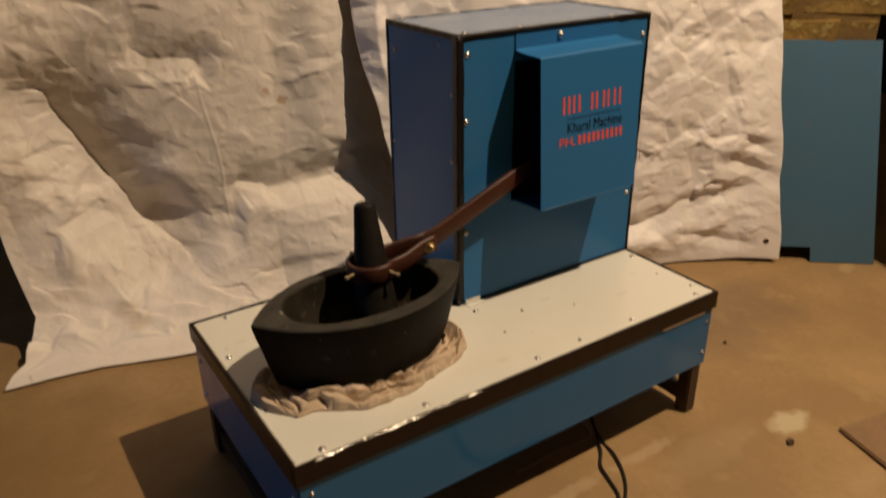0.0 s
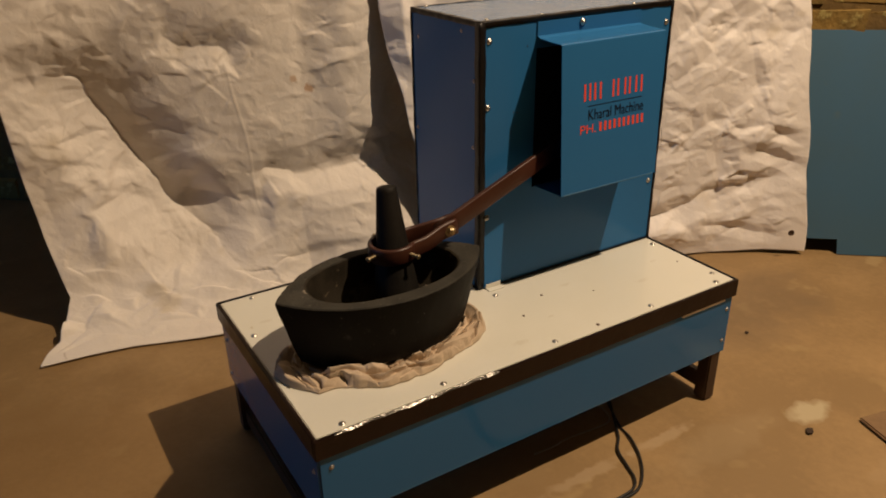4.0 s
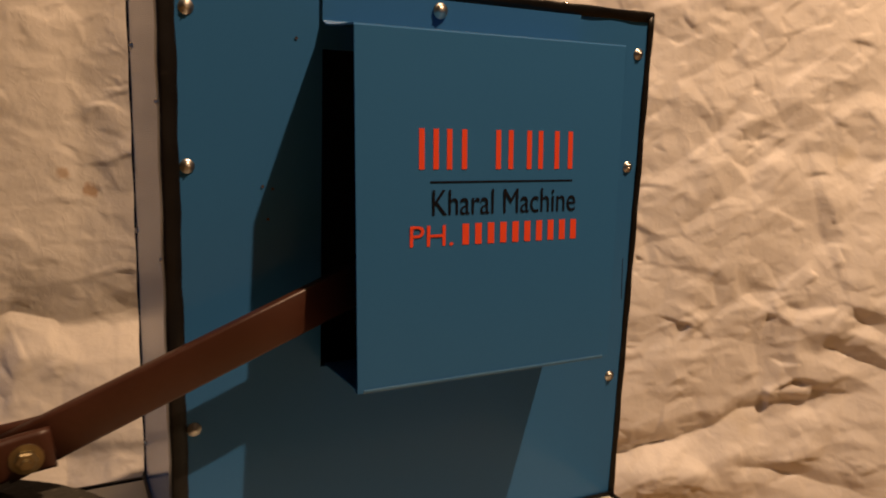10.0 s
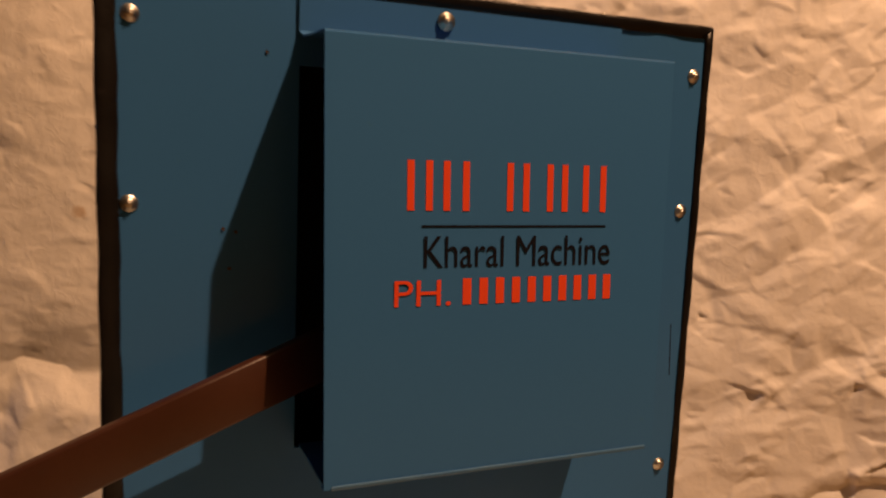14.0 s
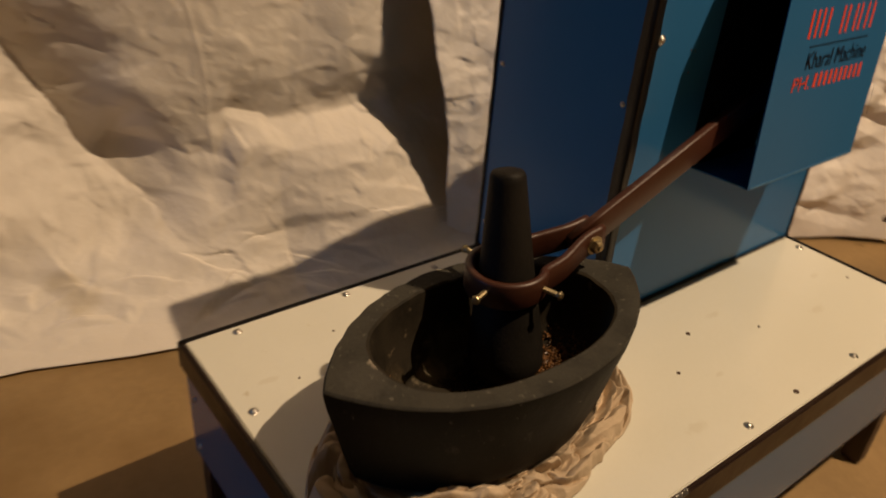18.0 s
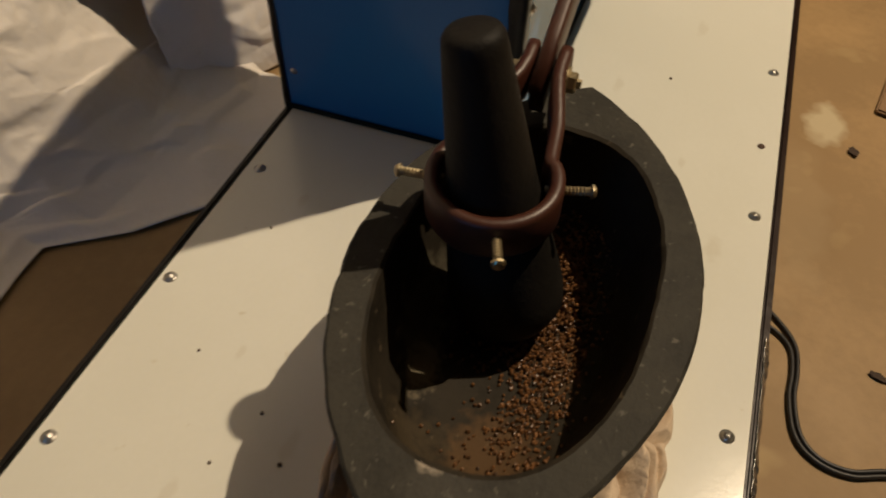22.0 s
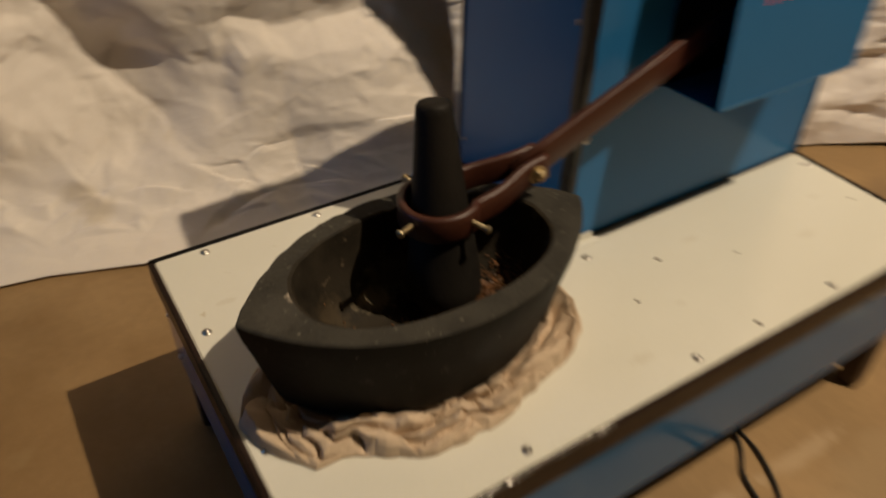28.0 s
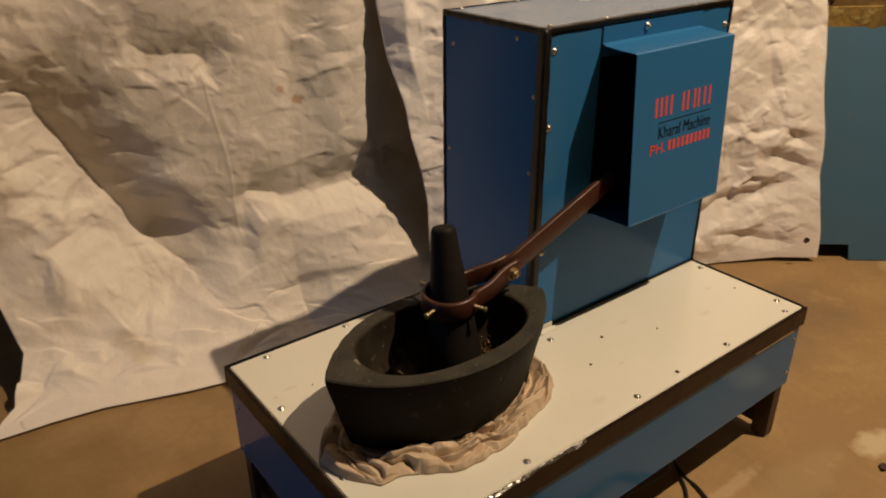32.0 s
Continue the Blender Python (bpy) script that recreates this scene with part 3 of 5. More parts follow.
# ---------------------------------------------------------------- hanging sheets
def sheet_left():
    def fn(u, v):
        s = v * 1.85                                # length from the hem on the floor upward
        x_l = np.interp(s, [0, 0.09, 0.24, 0.37, 0.50, 0.69, 1.85], [-0.325, -0.272, -0.224, -0.245, -0.257, -0.266, -0.28])
        x = x_l + u * (0.80 - x_l)
        hem = np.interp(x, [-0.33, -0.22, -0.126, -0.035, 0.03, 0.105, 0.177, 0.24, 0.305, 0.365, 0.43, 0.52, 0.65, 0.8],
                        [0.918, 0.908, 0.893, 0.862, 0.840, 0.821, 0.822, 0.826, 0.838, 0.842, 0.75, 0.67, 0.62, 0.60])
        # the cloth runs out over the floor in a broad fan, then climbs to where it hangs free
        knee = np.interp(x, [-0.33, -0.21, -0.10, -0.04, 0.10, 0.29, 0.53, 0.8], [0.24, 0.30, 0.33, 0.30, 0.27, 0.30, 0.34, 0.34])
        back = 0.985 + 0.13 * rise(-x, -0.45, 0.15)
        q = np.clip(s / (knee + 0.12), 0, 1)
        z = 0.004 + knee * q ** 2.2 + np.maximum(s - knee - 0.12, 0) * 0.96
        y = hem + (back - hem) * q ** 0.68
        free = rise(z, 0.02, 0.13)
        # the sheet falls back behind the other one
        y = y + 0.025 * rise(x, 0.55, 0.68) * rise(z, 0.1, 0.32) * (1 - 0.95 * rise(z, 0.4, 0.85))
        y = y - 0.07 * rise(z, 0.3, 1.15) * (1 - rise(x, 0.2, 0.52)) - rise(x, 0.40, 0.52) * (0.040 * rise(z, 0.30, 0.45) + 0.012 * rise(z, 0.50, 0.75))
        # a broad diagonal belly over a slack, shaded hollow; below it the cloth slopes out to the hem
        xs = x + 0.045 * crushed(x, z, 0.10, 71) + 0.02 * crushed(x, z, 0.035, 75)
        zs = z + 0.045 * crushed(x, z, 0.09, 72) + 0.02 * crushed(x, z, 0.04, 76)
        d = overhang(xs, zs, (0.055, 0.76), (0.298, 0.18), 0.20, 0.16, 0.42, 0.17) * (0.30 + 0.70 * rise(-zs, -0.74, -0.48))
        d += overhang(xs, zs, (0.10, 0.765), (0.285, 0.705), 0.06, 0.08, 0.22, 0.05)
        d += overhang(xs, zs, (0.17, 0.42), (0.33, 0.34), 0.14, 0.11, 0.24, 0.10)
        d += overhang(xs, zs, (0.29, 0.41), (0.58, 0.425), 0.10, 0.09, 0.29, 0.05)
        d += overhang(xs, zs, (-0.06, 1.02), (0.10, 0.84), 0.10, 0.10, 0.10, 0.08)
        d += overhang(xs, zs, (0.15, 0.98), (0.33, 0.86), 0.09, 0.07, 0.09, 0.07)
        d += 0.016 * np.exp(-((xs + 0.130 - 0.098 * z) / 0.024) ** 2) * rise(z, 0.10, 0.2) * (1 - rise(z, 0.34, 0.44))
        d += 0.012 * np.exp(-((xs - 0.19 + 0.35 * (z - 0.32)) / 0.035) ** 2) * rise(z, 0.18, 0.28) * (1 - rise(z, 0.38, 0.46))
        d += 0.0014 * np.exp(-((x - 0.247 - 0.106 * (0.45 - z) - 0.004 * np.sin(19 * z)) / 0.003) ** 2) * rise(z, 0.18, 0.26) * (1 - rise(z, 0.52, 0.66))
        g = zs - 0.225 - 0.18 * (xs - 0.5)
        d += 0.030 * np.clip(np.where(g > 0, 1 - g / 0.12, 1 + g / 0.30), 0, 1) * rise(x, 0.32, 0.52)      # bunched cloth beside the housing
        slack = 0.35 + 0.65 * np.clip(0.5 + 1.5 * crushed(x, z, 0.25, 77), 0, 1)
        d += 0.016 * crushed(x, z, 0.15, 61, 1.1, -0.7)
        d += 0.010 * slack * crushed(x, z, 0.065, 32, 1.2, -0.4)
        d += 0.0062 * slack * crushed(x, z, 0.030, 33, 1.2, 0.3) + 0.0020 * crushed(x, z, 0.014, 38, 1.2, -0.5)
        d += 0.0042 * creases(x, z, 170, 34, (-0.33, 0.05), (0.8, 1.5), 0.04, 0.013, 0.0)
        d *= 1 - 0.6 * rise(x, 0.48, 0.6) * rise(z, 0.3, 0.5)
        low_part = (1 - rise(z, 0.10, 0.34)) * rise(s, 0.0, 0.05)
        z = z + low_part * (0.020 * np.abs(crushed(x, s, 0.13, 81, 1.2, 0.9)) + 0.013 * crushed(x, s, 0.05, 82, 1.2, 0.5) + 0.010 * creases(x, s, 75, 83, (-0.3, 0.05), (0.7, 0.5), 0.06, 0.018, 0.2))
        flat = 0.2 + 0.8 * free
        z = np.maximum(z + (1 - free) * np.abs(d) * 0.4 * rise(s, 0.0, 0.04), 0.004 + 0.0 * z)
        y = y - d * flat
        return np.stack([x, y, z], -1)
    ob = part("hanging_sheet", grid("hanging_sheet", fn, 420, 640, M["yellower_sheet"], 0.0015))
    tagged(ob, "crumpled off-white sheet hung as backdrop, hem spread on floor", "sheet")
    return ob


def sheet_right():
    top = ([0.55, 0.68, 1.0, 1.316, 1.55, 1.72], [0.922, 0.868, 0.70, 0.55, 0.495, 0.463])
    low = ([0.55, 0.68, 1.0, 1.35, 1.45, 1.58, 1.72], [0.875, 0.835, 0.67, 0.53, 0.49, 0.41, 0.273])

    def fn(u, v):
        z = 0.004 + v * 1.62
        x_l = np.interp(z, [0, 0.17, 0.27, 0.35, 0.44, 0.50, 0.60, 0.67, 0.735, 0.79, 0.83, 0.93, 1.62],
                        [0.69, 0.672, 0.669, 0.655, 0.634, 0.626, 0.613, 0.603, 0.595, 0.594, 0.589, 0.570, 0.54])
        x_r = 1.662 + 0.004 * np.sin(7 * z) + 0.003 * np.sin(23 * z)
        x = x_l + u * (x_r - x_l)
        k = np.clip(z / 0.85, 0, 1.6)
        y = np.interp(x, *low) * (1 - k) + np.interp(x, *top) * k
        e = x - x_l
        y = y - 0.024 * np.exp(-(e / 0.08) ** 2) * (0.3 + 0.7 * rise(z, 0.1, 0.4))
        # the free edge curls back, away from the lamp
        y = y + 0.036 * np.clip(1 - e / (0.042 + 0.008 * np.sin(17 * z)), 0, 1) * rise(z, 0.50, 0.64)
        # a deep fold low down, with a lit, crumpled lap under it
        xs, zs = x + 0.035 * crushed(x, z, 0.08, 73), z + 0.035 * crushed(x, z, 0.07, 74)
        d = overhang(xs, zs, (1.14, 0.155), (1.57, 0.25), 0.075, 0.012, 0.42, 0.06)
        d += overhang(xs, zs, (1.55, 0.335), (1.68, 0.29), 0.035, 0.05, 0.36, 0.03)
        d += overhang(xs, zs, (1.42, 0.115), (1.60, 0.075), 0.03, 0.03, 0.35, 0.03)
        d += 0.020 * np.exp(-((z - 0.07) / 0.05) ** 2) * rise(x, 1.15, 1.28) * (1 - rise(x, 1.36, 1.5))
        slack = 0.35 + 0.65 * np.clip(0.5 + 1.5 * crushed(x, z, 0.25, 87), 0, 1)
        d += 0.024 * crushed(x, z, 0.15, 41, 1.1, 0.6)
        d += 0.016 * slack * crushed(x, z, 0.065, 42, 1.2, 0.2)
        d += 0.0080 * slack * crushed(x, z, 0.030, 43, 1.2, -0.2) + 0.0026 * crushed(x, z, 0.014, 48, 1.2, 0.5)
        d += 0.0045 * creases(x, z, 190, 44, (0.6, 0.03), (1.7, 1.5), 0.04, 0.013, 0.0)
        d *= 1 - 0.7 * rise(x, 1.58, 1.665)
        d *= 0.35 + 0.65 * rise(z, 0.0, 0.12)
        return np.stack([x - 0.45 * d, y - 0.89 * d, z + 0.008 * rise(x, 1.45, 1.66) * (1 - rise(z, 0, 0.2))], -1)
    ob = part("hanging_sheet", grid("hanging_sheet", fn, 400, 580, M["sheet"], 0.0015))
    tagged(ob, "crumpled off-white sheet with corner eyelet hung before brick wall", "sheet")
    bm = lathe([(0, 0.0008), (0.0045, 0.001), (0.006, 0.003), (0.008, 0.0026), (0.009, 0.0008), (0.0085, 0.0), (0, 0.0)], 16)
    g = part("eyelet", bm, M["hole"], ob, "dark metal eyelet", True)
    g.matrix_local = Matrix.Translation((1.594, 0.338, 0.085)) @ Matrix.Rotation(radians(-35), 4, "Z") @ Matrix.Rotation(radians(90), 4, "X")
    return ob


def leaning_board():
    """The spare blue panel behind the sheet, with a cut at its lower corner, leaning on the bricks."""
    u = Vector((0.768, -0.64, 0)).normalized()
    foot, head = Vector((1.885, 0.163, 0.0)), Vector((1.933, 0.308, 0.622))
    up = (head - foot)
    n = u.cross(up).normalized()
    w = 0.27
    out = [(0, 0), (0, 1), (-w, 1), (-w, 0.07), (-0.18, 0.07), (-0.18, 0)]
    bm = bmesh.new()
    front = [bm.verts.new(foot + u * a + up * b + n * 0.0) for a, b in out]
    back = [bm.verts.new(foot + u * a + up * b - n * 0.006) for a, b in out]
    bm.faces.new(front)
    bm.faces.new(back[::-1])
    for i in range(len(out)):
        j = (i + 1) % len(out)
        bm.faces.new((front[i], front[j], back[j], back[i]))
    ob = part("spare_panel", bm, M["dusty_blue"])
    tagged(ob, "dusty blue laminate panel with notched corner leaning on brick wall", "panel")


def floor_slab():
    u, v = Vector((0.80, -0.17, 0)).normalized(), Vector((-0.28, -0.96, 0)).normalized()
    p = Vector((1.075, -0.208, 0.001))
    bm = bmesh.new()
    ring = [p, p + u * 0.3, p + u * 0.32 + v * 0.3, p + v * 0.27]
    lo = [bm.verts.new(q) for q in ring]
    hi = [bm.verts.new(q + Vector((0, 0, 0.008))) for q in ring]
    bm.faces.new(lo[::-1])
    bm.faces.new(hi)
    for i in range(4):
        bm.faces.new((lo[i], lo[(i + 1) % 4], hi[(i + 1) % 4], hi[i]))
    bmesh.ops.bevel(bm, geom=bm.edges[:], offset=0.003, segments=2, affect="EDGES")
    tagged(part("floor_board", bm, M["slab"]), "brown wooden board lying flat on the concrete floor", "board")


# ---------------------------------------------------------------- the stand
TW, TD, TH = 0.898, 0.474, 0.285


def screw_mesh():
    bm = lathe([(0, 0.0036), (0.0018, 0.0034), (0.0036, 0.0026), (0.0048, 0.0012), (0.005, 0.0004), (0.0064, 0.0004), (0.0066, -0.0006), (0, -0.0006)], 14)
    for a, b in (((-0.0032, -0.0005, 0.0030), (0.0032, 0.0005, 0.0037)), ((-0.0005, -0.0032, 0.0030), (0.0005, 0.0032, 0.0037))):
        box(a, b, 0, bm)
    return finish("screw", bm, M["chrome"], True)


SCREW = None


def screw(parent, p, normal=(0, 0, 1), size=1.0, base=(0, 0, 0)):
    ob = new("screw", SCREW)
    ob.parent = parent
    q = Vector(normal).to_track_quat("Z", "Y").to_matrix().to_4x4()
    ob.matrix_local = Matrix.Translation(Vector(p) - Vector(base)) @ q @ Matrix.Rotation(p[0] * 71 + p[2] * 37, 4, "Z") @ Matrix.Scale(size * 0.85, 4)
    return ob


def stand():
    t = thing("machine_stand", "low blue stand with white laminate top and taped edges", "stand")
    part("top_sheet", box((0.004, 0.004, TH - 0.018), (TW - 0.004, TD - 0.004, TH), 0.0015), M["white"], t, "white laminate top with screws and small holes")
    # edge trim: a dark band round the top that laps a little over its upper face
    drop, o = 0.036, 0.003
    part("edge_trim", box((-o, -o, TH - drop), (TW + o, 0.0038, TH + 0.0012), 0.0018), M["trim"], t, "brown taped front edge")
    part("edge_trim", box((-o, TD - 0.0038, TH - drop), (TW + o, TD + o, TH + 0.0014), 0.0018), M["tape"], t, "black taped edge")
    part("edge_trim", box((-o, 0.0039, TH - drop), (0.0038, TD - 0.0039, TH + 0.0013), 0.0018), M["trim"], t, "brown taped edge")
    part("edge_trim", box((TW - 0.0038, 0.0039, TH - drop), (TW + o, TD - 0.0039, TH + 0.0013), 0.0018), M["tape"], t, "black taped edge")
    # crinkled clear tape that laps over the front edge
    def wrap(u, v):
        x = 0.03 + u * 0.29
        wide = 0.72 + 0.10 * np.sin(47 * x) + 0.10 * np.sin(131 * x)
        c = 0.0016 * crushed(x, v * 0.006, 0.004, 51)
        return np.stack([x, 0.0002 - 0.0052 * v * wide - c * 0.6, TH + 0.0033 - 0.0050 * v * wide + c * 0.7], -1)
    part("clear_tape", grid("clear_tape", wrap, 240, 6, M["worn_tape"], 0.0004), None, t, "crinkled shiny strip of clear tape")
    # panels
    zb, zt = 0.120, TH - drop - 0.0005
    fp = part("front_panel", box((0.004, 0.001, zb), (TW - 0.004, 0.004, zt), 0.0008), M["blue"], t, "blue laminate front panel")
    bp = part("back_panel", box((0.004, TD - 0.004, zb), (TW - 0.004, TD - 0.001, zt), 0.0008), M["blue"], t, "blue laminate back panel")
    lp = part("side_panel", box((0.001, 0.0045, zb), (0.004, TD - 0.0045, zt), 0.0008), M["blue"], t, "blue laminate side panel")
    rp = part("side_panel", box((TW - 0.004, 0.0045, zb), (TW - 0.001, TD - 0.0045, zt), 0.0008), M["blue"], t, "blue laminate side panel")
    part("panel_gap", box((0.75, -0.0015, zt - 0.004), (0.87, 0.0008, zt + 0.004), 0.0005), M["white"], t, "pale bare strip under the edge tape")
    # square-tube legs and low side rails
    tube = 0.030
    for x0 in (0.0055, TW - 0.0055 - tube):
        for y0 in (0.0055, TD - 0.0055 - tube):
            part("leg", box((x0, y0, 0.0), (x0 + tube, y0 + tube, TH - 0.02), 0.003), M["leg"], t, "dark brown painted square-tube leg")
        part("side_rail", box((x0 + 0.006, 0.0055 + tube - 0.001, 0.018), (x0 + tube - 0.006, TD - 0.0055 - tube + 0.001, 0.056), 0.003), M["leg"], t, "dark brown painted rail between the legs")
    part("back_rail", box((0.0055 + tube - 0.001, TD - 0.045, 0.018), (TW - 0.0055 - tube + 0.001, TD - 0.012, 0.056), 0.003), M["leg"], t, "dark brown painted rail between the legs")
    # added near-black plate that fills the view under the top
    part("motor_tray", box((0.12, 0.10, 0.10), (0.80, TD - 0.05, 0.104), 0.001), M["dark"], t, "dark plate added under the stand")
    for p in ((0.021, 0.323), (0.019, 0.145), (0.050, 0.016), (0.227, 0.019), (0.453, 0.019), (0.680, 0.018), (0.855, 0.016), (0.878, 0.045),
              (0.461, 0.209), (0.063, 0.458), (0.213, 0.460), (0.353, 0.456), (0.880, 0.209)):
        screw(t, (p[0], p[1], TH + 0.0004))
    for x, y, r in ((0.552, 0.021, 0.0045), (0.535, 0.161, 0.0036), (0.460, 0.118, 0.003), (0.86, 0.12, 0.002), (0.63, 0.12, 0.002), (0.10, 0.30, 0.002),
                    (0.13, 0.33, 0.0016), (0.085, 0.345, 0.0016), (0.16, 0.40, 0.0014), (0.29, 0.41, 0.0014)):
        r *= 0.62
        h = part("screw_hole", lathe([(0, 0.0004), (r * 0.6, 0.0005), (r, 0.0011), (r * 1.25, 0.0004), (r * 1.25, -0.0004), (0, -0.0004)], 12), M["hole"], t, "", True)
        h.location = (x, y, TH + 0.0004)
    for x, z in ((0.022, 0.228), (0.882, 0.222), (0.882, 0.150), (0.022, 0.145)):
        screw(t, (x, 0.0006, z), (0, -1, 0), 0.75)
    for y, z in ((0.02, 0.215), (0.45, 0.215), (0.45, 0.14)):
        screw(t, (0.0006, y, z), (-1, 0, 0), 0.7)
        screw(t, (TW - 0.0006, y, z), (1, 0, 0), 0.7)
    return t


# ---------------------------------------------------------------- the drive housing
BX0, BX1, BY0, BY1, BZ0, BZ1 = 0.445, 0.899, 0.242, 0.477, TH + 0.002, 0.790


def bar_text(parent, x0, x1, z0, z1, at, name, material, widths):
    """Plain bars in place of writing."""
    total, x = sum(w for w, _ in widths), x0
    for w, solid in widths:
        dx = (x1 - x0) * w / total
        if solid:
            a, b = at(x, z0), at(x + dx, z1)
            bm = bmesh.new()
            c = [at(x, z0), at(x + dx, z0), at(x + dx, z1), at(x, z1)]
            f0 = [bm.verts.new(q + Vector((0, 0.0, 0))) for q in c]
            f1 = [bm.verts.new(q + Vector((0, -0.0001, 0))) for q in c]
            bm.faces.new(f1)
            bm.faces.new(f0[::-1])
            for i in range(4):
                bm.faces.new((f0[i], f0[(i + 1) % 4], f1[(i + 1) % 4], f1[i]))
            part(name, bm, material, parent)
        x += dx


def housing():
    t = thing("drive_housing", "tall blue laminate housing with black taped edges on the stand", "machine housing")
    th = 0.003
    # front panel with the slot for the arm behind the cover
    bm = bmesh.new()
    hx0, hx1, hz0, hz1 = 0.566, 0.72, 0.474, 0.735
    for lo, hi in (((BX0, BY0, BZ0), (hx0, BY0 + th, BZ1)), ((hx1, BY0, BZ0), (BX1, BY0 + th, BZ1)),
                   ((hx0, BY0, BZ0), (hx1, BY0 + th, hz0)), ((hx0, BY0, hz1), (hx1, BY0 + th, BZ1))):
        box(lo, hi, 0, bm)
    bmesh.ops.remove_doubles(bm, verts=bm.verts, dist=1e-5)
    front = part("front_panel", bm, M["dull_blue"], t, "blue laminate front with a slot for the arm")
    side = part("side_panel", box((BX0, BY0 + th, BZ0), (BX0 + th, BY1 - th, BZ1 - th)), M["dull_blue"], t, "blue laminate side")
    part("side_panel", box((BX1 - th, BY0 + th, BZ0), (BX1, BY1 - th, BZ1 - th)), M["dull_blue"], t, "blue laminate side")
    part("back_panel", box((BX0, BY1 - th, BZ0), (BX1, BY1, BZ1 - th)), M["dull_blue"], t, "blue laminate back")
    part("top_panel", box((BX0, BY0 + th, BZ1 - th), (BX1, BY1, BZ1)), M["sheen_top"], t, "blue laminate top, coloured paler for the sheets' reflection")
    # near-black sheet added behind the slot in place of the shade inside
    part("inner_lining", box((BX0 + 0.02, BY0 + 0.05, BZ0 + 0.02), (BX1 - 0.02, BY0 + 0.054, BZ1 - 0.02)), M["dark"], t, "dark sheet standing in for shade inside the housing")
    rng = random.Random(5)

    def edge(a, b, d1, w1, d2, w2, mt="tape"):
        """A strip of tape folded over an edge from a to b: widths w1 and w2 along the two faces d1 and d2."""
        a, b, d1, d2 = Vector(a), Vector(b), Vector(d1), Vector(d2)
        nrm = -(d1 + d2).normalized()
        k = 36
        ph = rng.uniform(0, 9)
        out, inn = [], []
        bm = bmesh.new()
        rows = []
        for i in range(k + 1):
            p = a + (b - a) * i / k
            j1 = w1 * (1 + 0.04 * math.sin(i * 0.9 + ph) + 0.03 * math.sin(i * 2.3 + 2 * ph))
            j2 = w2 * (1 + 0.04 * math.sin(i * 0.7 + 3 * ph) + 0.03 * math.sin(i * 1.9 + ph))
            h = 0.0012 + 0.0004 * math.sin(i * 1.3 + ph)
            rows.append([bm.verts.new(q) for q in (p + d1 * j1 - d2 * 0.0002, p + d1 * j1 - d2 * h, p - d2 * h + d1 * 0.0012, p - (d1 + d2) * h * 0.75,
                                                   p - d1 * h + d2 * 0.0012, p + d2 * j2 - d1 * h, p + d2 * j2 - d1 * 0.0002, p + (d1 + d2) * 0.0002)])
        for r, s in zip(rows, rows[1:]):
            for j in range(8):
                bm.faces.new((r[j], r[(j + 1) % 8], s[(j + 1) % 8], s[j]))
        bm.faces.new(rows[0])
        bm.faces.new(rows[-1][::-1])
        part("edge_tape", bm, M[mt], t, "", True)

    X, Y, Z = Vector((1, 0, 0)), Vector((0, 1, 0)), Vector((0, 0, 1))
    edge((BX0, BY0, BZ0), (BX0, BY0, BZ1), X, 0.0115, Y, 0.014)
    edge((BX1, BY0, BZ0), (BX1, BY0, BZ1), -X, 0.006, Y, 0.012)
    edge((BX0, BY1, BZ0), (BX0, BY1, BZ1), X, 0.010, -Y, 0.006)
    edge((BX1, BY1, BZ0), (BX1, BY1, BZ1), -X, 0.010, -Y, 0.008)
    edge((BX0, BY0, BZ1), (BX1, BY0, BZ1), Y, 0.011, -Z, 0.009)
    edge((BX0, BY1, BZ1), (BX1, BY1, BZ1), -Y, 0.006, -Z, 0.010)
    edge((BX0, BY0, BZ1), (BX0, BY1, BZ1), X, 0.009, -Z, 0.008)
    edge((BX1, BY0, BZ1), (BX1, BY1, BZ1), -X, 0.009, -Z, 0.008)
    part("bottom_tape", box((BX0 + 0.05, BY0 - 0.0035, TH + 0.0004), (BX1, BY0 - 0.0004, TH + 0.005), 0.001), M["tape"], t, "black tape along the foot")
    part("bottom_tape", box((BX0 - 0.0035, BY0 + 0.012, TH + 0.0004), (BX0 - 0.0004, BY1, TH + 0.006), 0.001), M["tape"], t, "black tape along the foot")
    br = bmesh.new()
    box((0.4595, BY0 - 0.017, TH + 0.0003), (0.494, BY0 - 0.0042, TH + 0.0016), 0.0004, br, 1)
    box((0.4595, BY0 - 0.0040, TH + 0.0003), (0.494, BY0 - 0.0022, TH + 0.010), 0.0004, br, 1)
    part("corner_bracket", br, M["white"], t, "small white corner bracket")

    for x, z in ((0.464, 0.758), (0.462, 0.644), (0.462, 0.435), (0.884, 0.751), (0.882, 0.642), (0.881, 0.423)):
        screw(t, (x, BY0 - 0.0004, z), (0, -1, 0))
    for y, z in ((0.30, 0.77), (0.26, 0.69), (0.262, 0.57), (0.262, 0.35), (0.462, 0.56), (0.462, 0.33), (0.45, 0.74)):
        screw(t, (BX0 - 0.0004, y, z), (-1, 0, 0), 0.6)
    for x, y in ((0.47, 0.462), (0.60, 0.466), (0.72, 0.466), (0.86, 0.466), (0.58, 0.25), (0.80, 0.25), (0.47, 0.26)):
        screw(t, (x, y, BZ1 + 0.0012), (0, 0, 1), 0.7)
